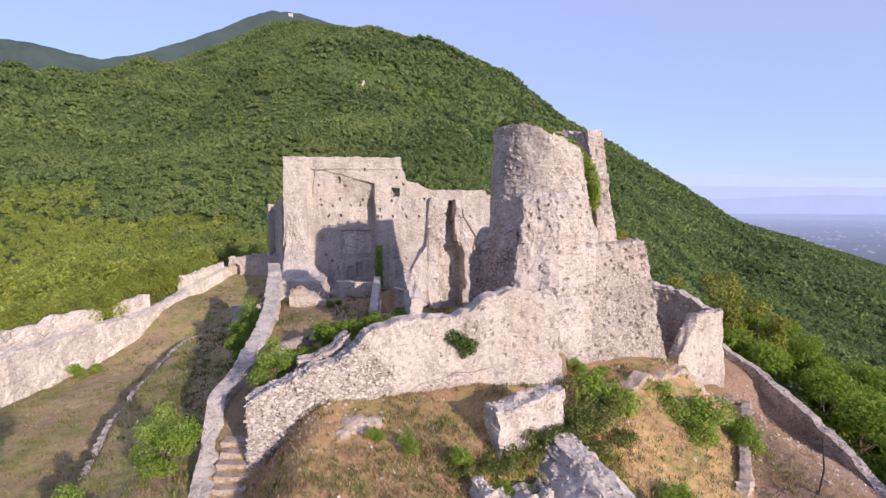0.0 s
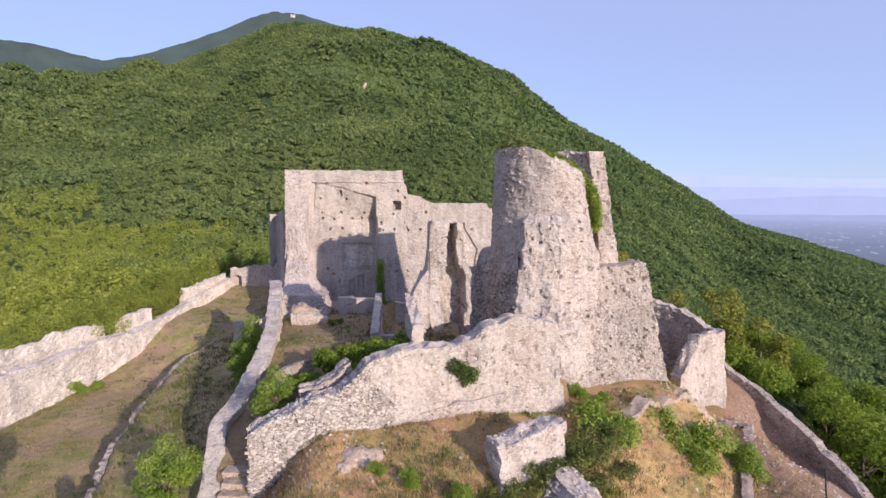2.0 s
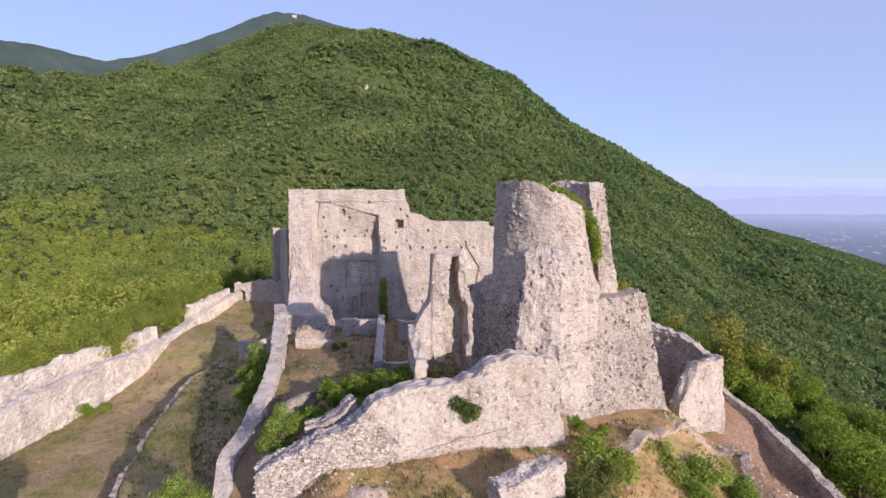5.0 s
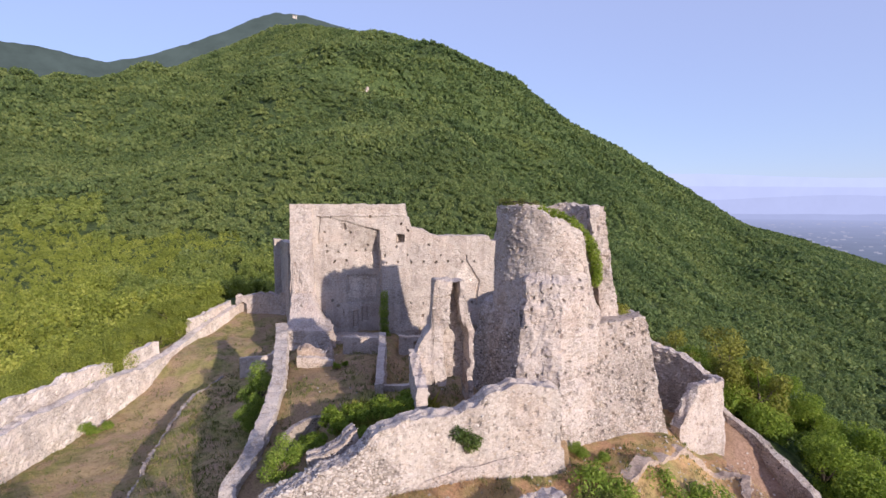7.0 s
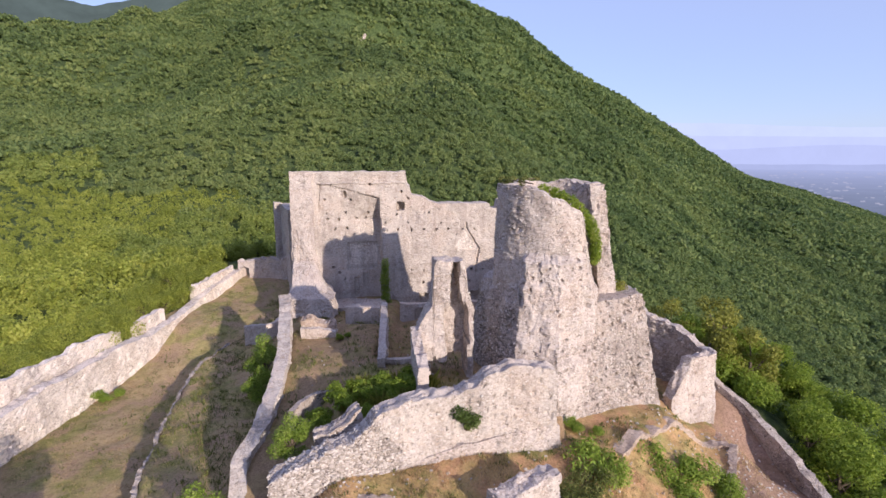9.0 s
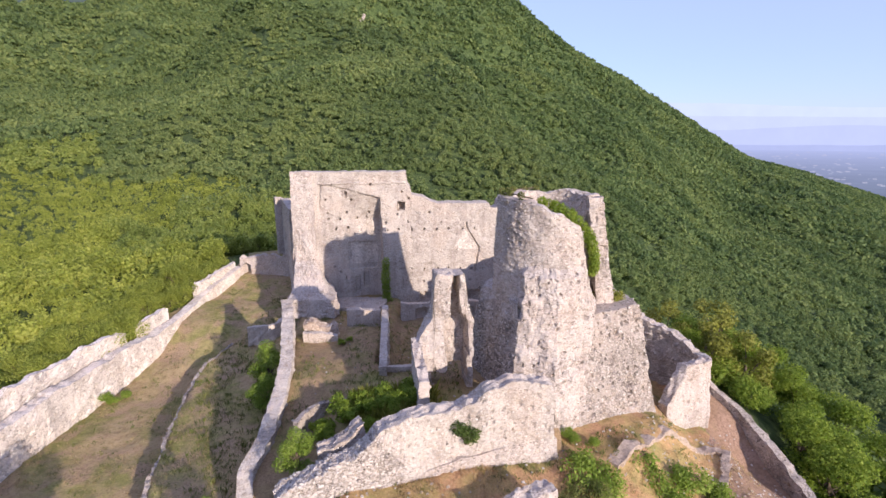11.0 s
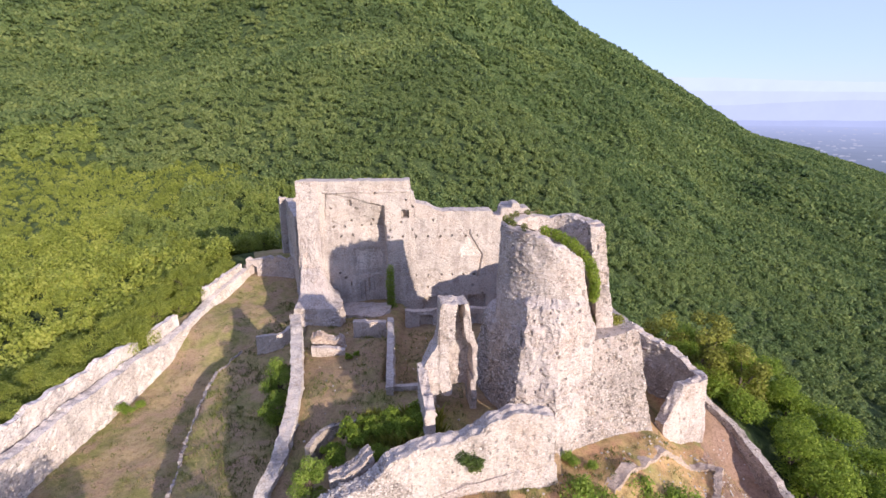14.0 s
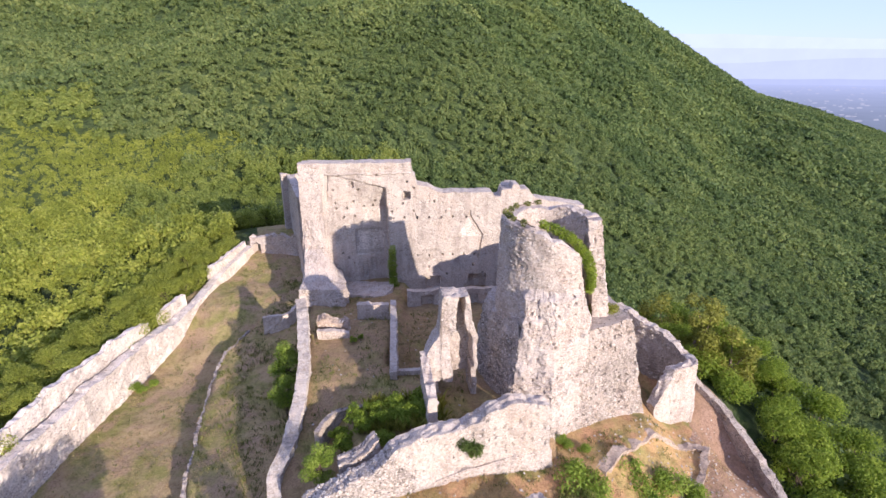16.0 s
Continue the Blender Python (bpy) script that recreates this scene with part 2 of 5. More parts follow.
IRON = material("dark_iron", 0.55)[0]
IRON.node_tree.nodes["Principled BSDF"].inputs["Base Color"].default_value = (0.03, 0.03, 0.032, 1)
SOIL = soil("dry_grass_and_earth", (0.48, 0.315, 0.15), (0.47, 0.265, 0.15), 0.47)
YARD = soil("court_earth", (0.31, 0.222, 0.12), (0.33, 0.222, 0.135), 0.5)
TRODDEN = soil("trodden_earth", (0.31, 0.2, 0.135), (0.36, 0.235, 0.175), 0.6)
MEADOW = soil("dry_meadow", (0.385, 0.285, 0.155), (0.38, 0.26, 0.165), 0.44)
BARK = bark()
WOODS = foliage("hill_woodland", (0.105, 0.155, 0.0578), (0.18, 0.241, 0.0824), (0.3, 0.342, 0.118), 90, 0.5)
DARK_WOODS = foliage("dark_hill_woodland", (0.086, 0.138, 0.052), (0.146, 0.207, 0.07), (0.238, 0.29, 0.094), 60, 0.45)
LEAF_GREEN = foliage("fresh_green_leaves", (0.143, 0.215, 0.0286), (0.259, 0.352, 0.0462), (0.418, 0.473, 0.088), 5, 0.5)
LEAF = foliage("broad_leaves", (0.189, 0.226, 0.0441), (0.326, 0.373, 0.0693), (0.493, 0.504, 0.121), 9, 0.5)
SCRUB = foliage("mixed_hill_scrub", (0.143, 0.191, 0.0477), (0.249, 0.307, 0.0742), (0.392, 0.424, 0.117), 30, 0.5)
LEAF_BRIGHT = foliage("bright_fig_leaves", (0.14, 0.215, 0.03), (0.24, 0.335, 0.05), (0.37, 0.44, 0.095), 2, 0.42)
LEAF_OLIVE = foliage("yellowing_leaves", (0.15, 0.16, 0.025), (0.235, 0.245, 0.04), (0.34, 0.335, 0.08), 3)
LEAF_DARK = foliage("dark_ivy_leaves", (0.045, 0.075, 0.015), (0.08, 0.12, 0.025), (0.14, 0.18, 0.045), 1.5)
GRASS = foliage("dry_grass_blades", (0.29, 0.2, 0.105), (0.43, 0.315, 0.165), (0.55, 0.43, 0.24), 4, 0.35)
RUSSET = foliage("russet_dry_weeds", (0.27, 0.185, 0.115), (0.38, 0.265, 0.165), (0.48, 0.355, 0.22), 3, 0.35)
WEED = foliage("green_weeds", (0.075, 0.1, 0.022), (0.14, 0.165, 0.04), (0.25, 0.24, 0.075), 2, 0.25)

# ---- the lie of the land ----
LOW_Y, LOW_X = (20, 28, 31, 35, 37, 41.5, 47, 54, 57, 76), (-12.5, -13.6, -14.2, -15.3, -14.8, -14.8, -15.5, -17.2, -18.0, -22.0)
CURT_X, CURT_Y = (-11.6, -8.1, -3.9, 0.7, 4.4, 8.0), (30.6, 31.5, 32.9, 34.6, 35.5, 36.1)
PAR_Y, PAR_X = (10, 38, 50, 60, 66, 73, 80, 88.6), (-42.0, -42.4, -42.4, -41.6, -40.4, -39.8, -38.9, -37.0)
RIM_Y, RIM_X = (15, 25, 35, 41, 44.5, 46.5, 48.3, 50.5, 56, 64, 75, 90), (26.5, 29.5, 31.7, 31.6, 31.0, 30.4, 29.5, 28.2, 25.0, 22.0, 18.0, 12.0)
# hill outline seen from the spur: bearing, elevation of the crest, its distance, level of the low ground before it
BEAR = (-60, -39, -36.9, -34.5, -32.3, -29.4, -25.2, -21.6, -17.4, -14.7, -10.7, -5.5, -3.8, -0.8, 2.7, 6.9, 10.4, 13.3, 18.4, 23.8, 26.8, 28.8, 33.4, 37.5, 40.1, 60)
CREST = (8, 10.6, 10.4, 10.0, 10.1, 11.4, 13.5, 15.2, 17.3, 17.6, 17.4, 17.2, 16.7, 16.15, 14.3, 12.15, 10.05, 8.25, 5.3, 1.65, -0.5, -1.9, -3.1, -4.4, -5.3, -8)
DIST = (1700, 1700, 1700, 1700, 1700, 1650, 1600, 1550, 1500, 1450, 1380, 1330, 1300, 1280, 1240, 1190, 1150, 1110, 1070, 1080, 1300, 1700, 2000, 2100, 2100, 2000)


def hill(x, y):
    """Mountain, saddle and plain, far from the castle."""
    r, a = np.hypot(x, y), np.degrees(np.arctan2(x, y))
    crest, dist = np.interp(a, BEAR, CREST), np.interp(a, BEAR, DIST)
    low = np.interp(a, (-180, -60, -30, -10, 0, 12, 25, 40, 60, 180), (-60, -10, -6, -7, -12, -20, -42, -75, -85, -80))
    top = 13 + dist * np.tan(np.radians(crest))
    u = np.clip((r - 170) / (dist - 170), 0, 1)
    z = low + (top - low) * u ** 1.12
    bump = fbm(x, y, 0, 300, 5, 4) * 75 * (u * (1 - u) * 4) * np.interp(a, (-60, 8, 18, 60), (1, 1, 0.35, 0.2))
    z = z + bump - np.abs(vnoise(x, y, 0, 330, 9)) * 130 * u * (1 - u) * np.interp(a, (-60, 8, 18, 60), (1, 1, 0.3, 0.1))
    return np.where(r > dist, np.maximum(top - 0.42 * (r - dist), -230), z)


def stair_line(y):
    return np.interp(y, (16, 31.5, 45), (-9.3, -1.6, 2.3))


def ground(x, y):
    """Height of the ground, metres, over arrays or numbers."""
    x, y = np.asarray(x, float), np.asarray(y, float)
    xs, yc = np.interp(y, LOW_Y, LOW_X), np.interp(x, CURT_X, CURT_Y)
    path = np.interp(y, (15, 40, 54, 60, 65, 74, 80, 88, 100), (-6.8, -5.6, -5.4, -5.1, -4.3, -2.5, -2.2, -0.5, 0.5))
    edge = np.interp(y, (20, 31, 39, 42.5, 48.6, 54, 60, 66), (-20.5, -22.3, -25.4, -26.3, -28.0, -29.3, -30.2, -28.0)) + 0.25 * vnoise(x * 0, y, 0, 5, 3)
    fade = sst(72, 64, y)
    left = path + (2.1 * sst(edge - 0.15, edge + 0.15, x) + 1.0 * sst(0, 1, (x - edge) / (xs - edge))) * fade + (1 - fade) * 1.2
    out = np.maximum(yc - y - 1.5, 0)
    front = 1.0 - 0.27 * out - 0.4 * np.maximum(out - 5.2, 0) * sst(0, 4, x)
    front = front + (stair_line(y) - front) * sst(-6.8, -11.3, x)
    s = ((x - 9.5) * 10.5 - (y - 33) * 12.5) / 16.3
    down = -3.2 - 0.48 * np.clip(x - 24.6, 0, 9) - 0.12 * np.maximum(46 - y, 0)
    shelf = 0.55 - 0.06 * (x - 10)
    tilt = np.maximum(shelf - 0.62 * np.maximum(s + 0.2, 0), down)
    right = tilt + (down - tilt) * sst(18.4, 23.6, x)
    fore = front + (right - front) * sst(8.0, 11.5, x)
    stair = stair_line(y)
    court = 2.4 + 1.0 * np.exp(-((x + 1) ** 2 + (y - 41) ** 2) / 26) - 0.25 * np.maximum(y - 80, 0) * (x > -22)
    low_west, low_east = 1.8 * sst(58.5, 63, y), 3.2 * sst(47.5, 51, y)
    court = court - low_west - (low_east - low_west) * sst(-7.6, -6.2, x)
    court = np.minimum(court, stair + np.maximum(x + 11.3, 0) * 0.9)
    z = np.where(y > yc, court, fore)
    z = np.where((x < -11.4) & (y < 45), stair, z)
    z = np.where((x > 8.6) & (y > yc) & (y < 62), right, z)
    z = z + (left - z) * sst(xs + 0.3, xs - 0.3, x)
    rise = np.interp(y, (25, 35, 41, 44.5, 46.5, 48.3, 50.5, 56), (-11.4, -9.0, -7.5, -6.3, -4.8, -2.8, -1.5, -0.2))
    z = z + (rise - z) * sst(6.0, 2.2, np.interp(y, RIM_Y, RIM_X) - x) * sst(38, 44, y) * (x > 20)
    z = z + 0.10 * fbm(x, y, 0, 2.2, 2) + 0.18 * fbm(x, y, 0, 7, 7)
    lo, hi = np.interp(y, PAR_Y, PAR_X) - 0.9, np.interp(y, RIM_Y, RIM_X) + 0.4
    back = np.where(x < -21, 103, 82)
    fall = 0.16 * np.maximum(lo - x, 0) + 0.62 * np.maximum(x - hi, 0) + 0.3 * np.maximum(y - back, 0) + 0.5 * np.maximum(16 - y, 0)
    far = hill(x, y)
    near = z - fall + 0.5 * fbm(x, y, 0, 12, 4) * np.clip(fall, 0, 1)
    w = sst(-3, 3, far - near) * (fall > 0.5)
    return near + (far - near) * w


def gz(x, y):
    return float(ground(x, y))


def pasture(x, y):
    """Open grassland among the scrub on the west slope."""
    return np.hypot((x + 142) / 62, (y - 185) / 42) + 0.35 * vnoise(x, y, 0, 26, 3) + 0.2 * vnoise(x, y, 0, 9, 4) < 1


def make_ground():
    ang = np.radians(np.concatenate([np.arange(-180, -48, 6.0), np.arange(-48, 48, 0.4), np.arange(48, 180, 6.0)]))
    rad = np.concatenate([[0.05, 4, 10, 16, 20], np.arange(22, 105, 0.5), 105 * 1.045 ** np.arange(1, 88)])
    rad = rad[rad < 4900]
    A, R = np.meshgrid(ang, rad)
    X, Y = R * np.sin(A), R * np.cos(A)
    v = np.stack([X, Y, ground(X, Y)], -1).reshape(-1, 3)
    n, m = len(rad), len(ang)
    i = np.arange((n - 1) * m)
    row, c = i // m, i % m
    d = (c + 1) % m
    f = np.stack([row * m + c, row * m + d, (row + 1) * m + d, (row + 1) * m + c], 1)
    me = quads("ground", v, f, SOIL)
    me.shade_smooth()
    me.materials.append(FLOOR)
    me.materials.append(MEADOW)
    me.materials.append(TRODDEN)
    me.materials.append(YARD)
    mx, my = v[f].mean(1)[:, 0], v[f].mean(1)[:, 1]
    outside = (mx < np.interp(my, PAR_Y, PAR_X) - 1.5) | (mx > np.interp(my, RIM_Y, RIM_X) + 0.8) | (my > np.where(mx < -21, 104, 83))
    trod = ~outside & (mx > 20 + 0.9 * vnoise(mx, my, 0, 2.0, 6) + np.interp(my, (20, 30, 38, 42, 46), (-3.0, -1.2, 2.6, 4.6, 5.4))) & (my < 60)
    yard = ~outside & (my > np.interp(mx, CURT_X, CURT_Y)) & (mx > np.interp(my, LOW_Y, LOW_X)) & (mx < 9)
    inside = ~outside & (mx < np.interp(my, LOW_Y, LOW_X))
    me.polygons.foreach_set("material_index", np.where(yard, 4, outside * 1 + inside * 2 + trod * 3).astype(np.int32))
    return tagged(new("ground", me), "dry grassy spur with bare earth and wooded hills beyond", "ground", kind="structure")


make_ground()


# ---- masonry shapes ----
def courses(u, z, amp, seed, lost=0.11, tall=0.21, wide=0.32):
    """Stones of uneven courses standing proud or set back from a face, some of them lost to that depth, and shallow worn hollows."""
    r = np.floor((z + 0.1 * vnoise(u, z, 0, 1.1, seed)) / tall)
    c = np.floor(u / wide + 0.5 * lattice(r, r * 0, r * 0, seed) + 0.35 * vnoise(u, z, 3.0, 0.9, seed + 2))
    v = lattice(c, r, r * 0, seed + 5)
    worn = sst(0.25, 0.55, fbm(u, z * 1.6, 7.0, 1.9, seed + 9))
    return amp * v - lost * (v < -0.93 + 0.12 * worn) - amp * worn


def along(line, step):
    """Points, tangents and lengths along a smoothed polyline."""
    p = np.array(line, float)
    s = np.concatenate([[0], np.cumsum(np.hypot(*np.diff(p[:, :2], axis=0).T))])
    u = np.linspace(0, s[-1], max(2, int(round(s[-1] / step)) + 1))
    xy = np.stack([np.interp(u, s, p[:, 0]), np.interp(u, s, p[:, 1])], 1)
    if len(p) > 2:
        for _ in range(int(1.2 / step)):
            xy[1:-1] = (xy[:-2] + 2 * xy[1:-1] + xy[2:]) / 4
    t = np.gradient(xy, axis=0)
    t /= np.linalg.norm(t, axis=1)[:, None]
    return u, xy, t, s


def wall(name, line, thick, base, top, step=0.3, carve=None, opening=None, rough=0.07, lean=0.0, ragged=0.2, seed=1, stones=0.03, lost=0.1):
    """A ruined wall along a line (its face to the right of the way): base and top are heights at the line's points or functions of
    length and place; carve(u, z) sets the face back, opening(u, z) opens it."""
    u, xy, t, s = along(line, step)
    nrm = np.stack([t[:, 1], -t[:, 0]], 1)
    lo = base(u, xy[:, 0], xy[:, 1]) if callable(base) else np.interp(u, s, np.broadcast_to(base, s.shape))
    hi = top(u, xy[:, 0], xy[:, 1]) if callable(top) else np.interp(u, s, np.broadcast_to(top, s.shape))
    hi = hi + ragged * fbm(xy[:, 0], xy[:, 1], 0, 1.6, seed) + 0.5 * ragged * vnoise(xy[:, 0], xy[:, 1], 0, 0.45, seed + 7)
    hi = np.maximum(hi, lo + 0.15)
    nz = max(2, int(np.max(hi - lo) / step) + 1)
    nt = max(1, int(thick / step))
    f = np.linspace(0, 1, nz)
    Z = lo[:, None] + (hi - lo)[:, None] * f[None]
    U = np.repeat(u[:, None], nz, 1)
    cut = carve(U, Z) if carve else np.zeros_like(Z)
    hole = opening(U, Z) if opening else np.zeros(Z.shape, bool)
    cut = np.where(hole, thick, cut)
    off = thick / 2 + lean * (hi[:, None] - Z)

    def at(o, z):
        return np.stack([xy[:, None, 0] + nrm[:, None, 0] * o, xy[:, None, 1] + nrm[:, None, 1] * o, z], -1)

    face = at(off - cut + courses(U, Z, stones(U, Z) if callable(stones) else stones, seed, lost), Z)
    rear = at(-thick / 2 + courses(U, Z, 0.035, seed + 1), Z)[:, ::-1]
    g = np.linspace(0, 1, nt + 1)[1:-1]
    parts = [face]
    if len(g):
        o = thick / 2 - thick * g[None]
        z = hi[:, None] + 0.12 * ragged / 0.2 * vnoise(xy[:, None, 0] + o, xy[:, None, 1] + 2 * o, 0, 0.7, seed + 3) * np.sin(np.pi * g)
        parts.append(at(np.repeat(o, len(u), 0), z))
    parts.append(rear)
    V = np.concatenate(parts, 1)
    hole = np.concatenate([hole] + [np.zeros((len(u), len(g)), bool)] * (len(g) > 0) + [hole[:, ::-1]], 1)
    n, m = V.shape[:2]
    x, y, z = V[..., 0], V[..., 1], V[..., 2]
    d = np.stack([fbm(x, y, z, 0.9, seed + 11 + k, 3) for k in range(3)], -1)
    d2 = np.stack([vnoise(x, y, z, 3.5, seed + 21 + k) for k in range(3)], -1)
    V = V + rough * d + 1.2 * rough * d2
    i, j = np.meshgrid(np.arange(n - 1), np.arange(m - 1), indexing="ij")
    q = np.stack([i * m + j, (i + 1) * m + j, (i + 1) * m + j + 1, i * m + j + 1], -1).reshape(-1, 4)
    if opening:
        q = q[~hole.reshape(-1)[q].all(1)]
    faces = q.tolist()
    for i, flip in ((0, False), (n - 1, True)):
        for j in range(nz - 1):
            k = [i * m + j, i * m + j + 1, i * m + m - 2 - j, i * m + m - 1 - j]
            faces.append(k[::-1] if flip else k)
        ridge = [i * m + j for j in range(nz - 1, m - nz + 1)]
        if len(ridge) > 2:
            faces.append(ridge)
    return mesh(name, V.reshape(-1, 3), faces)


def loft(name, sections, step=0.4, rough=0.1, seed=1, dome=0.0, stones=0.05, lost=0.12):
    """A solid opening closed outlines: sections are (height, corners), with equal numbers of corners."""
    first = np.array(sections[0][1], float)
    nxt = np.roll(first, -1, 0)
    cnt = [max(1, int(np.hypot(*(b - a)) / step)) for a, b in zip(first, nxt)]

    def ring(c):
        c = np.array(c, float)
        return np.vstack([a + (b - a) * np.linspace(0, 1, k, endpoint=False)[:, None] for a, b, k in zip(c, np.roll(c, -1, 0), cnt)])

    rows = []
    for (z0, c0), (z1, c1) in zip(sections, sections[1:]):
        k = max(1, int(round((z1 - z0) / step)))
        for f in np.linspace(0, 1, k, endpoint=False):
            r = ring(c0) * (1 - f) + ring(c1) * f
            rows.append(np.column_stack([r, np.full(len(r), z0 + (z1 - z0) * f)]))
    r = ring(sections[-1][1])
    zt = sections[-1][0]
    for f in (0.0, 0.12, 0.3, 0.5, 0.7, 0.88):
        mid = r.mean(0)
        rows.append(np.column_stack([r * (1 - f) + mid * f, np.full(len(r), zt + dome * np.sin(f * np.pi / 2))]))
    V = np.array(rows)
    n, m = V.shape[:2]
    x, y, z = V[..., 0], V[..., 1], V[..., 2]
    t = np.roll(V, -1, 1)[..., :2] - np.roll(V, 1, 1)[..., :2]
    t = t / np.maximum(np.linalg.norm(t, axis=-1), 1e-6)[..., None]
    u = np.arange(m)[None] * step + 0 * z
    proud = (courses(u, z, stones, seed, lost) + courses(u, z, 1.1 * stones, seed + 40, 0.0, 0.6, 1.0))[..., None]
    V = V + proud * np.stack([t[..., 1], -t[..., 0], 0 * z], -1)
    V = V + rough * np.stack([fbm(x, y, z, 1.0, seed + 11 + k, 3) for k in range(3)], -1) + 1.5 * rough * np.stack([vnoise(x, y, z, 3.5, seed + 31 + k) for k in range(3)], -1)
    i, j = np.meshgrid(np.arange(n - 1), np.arange(m), indexing="ij")
    k = (j + 1) % m
    q = np.stack([i * m + j, i * m + k, (i + 1) * m + k, (i + 1) * m + j], -1).reshape(-1, 4)
    return mesh(name, V.reshape(-1, 3), q.tolist() + [[(n - 1) * m + j for j in range(m)]])


def stone_mesh(seed):
    """One rough stone about 1 across, flat side down (-z)."""
    rng = np.random.RandomState(seed)
    bm = bmesh.new()
    bmesh.ops.create_cube(bm, size=1)
    for v in bm.verts:
        v.co *= 1 + 0.22 * rng.uniform(-1, 1)
        if v.co.z > 0:
            v.co.x *= 0.78
            v.co.y *= 0.78
    bmesh.ops.bevel(bm, geom=bm.edges[:], offset=0.12, segments=1, affect="EDGES")
    me = bpy.data.meshes.new("stone")
    bm.to_mesh(me)
    bm.free()
    me.materials.append(PIECE)
    return me


STONES = [stone_mesh(k) for k in range(8)]


def scatter_frames(me, count, seed, keep=None):
    """Random places on a mesh's upright faces: matrices with z outward."""
    rng = np.random.RandomState(seed)
    n = len(me.polygons)
    area, nor, cen = np.zeros(n), np.zeros(n * 3), np.zeros(n * 3)
    me.polygons.foreach_get("area", area)
    me.polygons.foreach_get("normal", nor)
    me.polygons.foreach_get("center", cen)
    nor, cen = nor.reshape(-1, 3), cen.reshape(-1, 3)
    w = area * (keep(cen, nor) if keep is not None else 1)
    pick = rng.choice(n, count, p=w / w.sum())
    out = []
    for i in pick:
        z = Vector(nor[i])
        side = Vector((0, 0, 1)).cross(z)
        side = side.normalized() if side.length > 0.2 else Vector((1, 0, 0))
        up = z.cross(side)
        a = rng.uniform(-0.25, 0.25)
        sx, sy = side * math.cos(a) + up * math.sin(a), up * math.cos(a) - side * math.sin(a)
        c = Vector(cen[i]) + side * rng.uniform(-0.15, 0.15) + up * rng.uniform(-0.15, 0.15)
        m = Matrix((sx, sy, z)).transposed().to_4x4()
        m.translation = c
        out.append((m, rng))
    return out


def proud_stones(name, me, count, seed, parent, size=(0.16, 0.42), keep=None):
    """Stones standing a little out of a wall's face, joined."""
    protos = []
    for s in STONES:
        co = np.zeros(len(s.vertices) * 3)
        s.vertices.foreach_get("co", co)
        protos.append((co.reshape(-1, 3), [tuple(p.vertices) for p in s.polygons]))
    verts, faces, base = [], [], 0
    for m, rng in scatter_frames(me, count, seed, keep):
        co, fs = protos[rng.randint(len(protos))]
        w = rng.uniform(*size)
        sc = np.array([w * rng.uniform(0.9, 1.5), w * rng.uniform(0.6, 0.95), w * rng.uniform(0.3, 0.7)])
        mat = np.array(m)
        verts.append((co * sc) @ mat[:3, :3].T + mat[:3, 3])
        faces += [tuple(v + base for v in f) for f in fs]
        base += len(co)
    out = mesh(name, np.vstack(verts), faces)
    return part(name, out, PIECE, parent, kind="stuff")


def single_stones(me, count, seed, parent, size=(0.2, 0.45), keep=None):
    for m, rng in scatter_frames(me, count, seed, keep):
        w = rng.uniform(*size)
        ob = new("stone", STONES[rng.randint(len(STONES))])
        ob.parent = parent
        ob.matrix_basis = m @ Matrix.Diagonal((w * rng.uniform(0.9, 1.4), w * rng.uniform(0.6, 0.9), w * 0.55, 1))


def under(dz):
    return lambda u, x, y: np.minimum(ground(x, y), np.minimum(ground(x - 0.5, y - 0.5), ground(x + 0.5, y + 0.5))) - dz


def box(u, z, u0, u1, z0, z1, soft=0.06):
    """1 inside a rectangle of a wall's face, 0 outside."""
    return ((u > u0 - soft) & (u < u1 + soft) & (z > z0 - soft) & (z < z1 + soft)).astype(float)


# ---- round tower ----
TC = (9.1, 46.6)


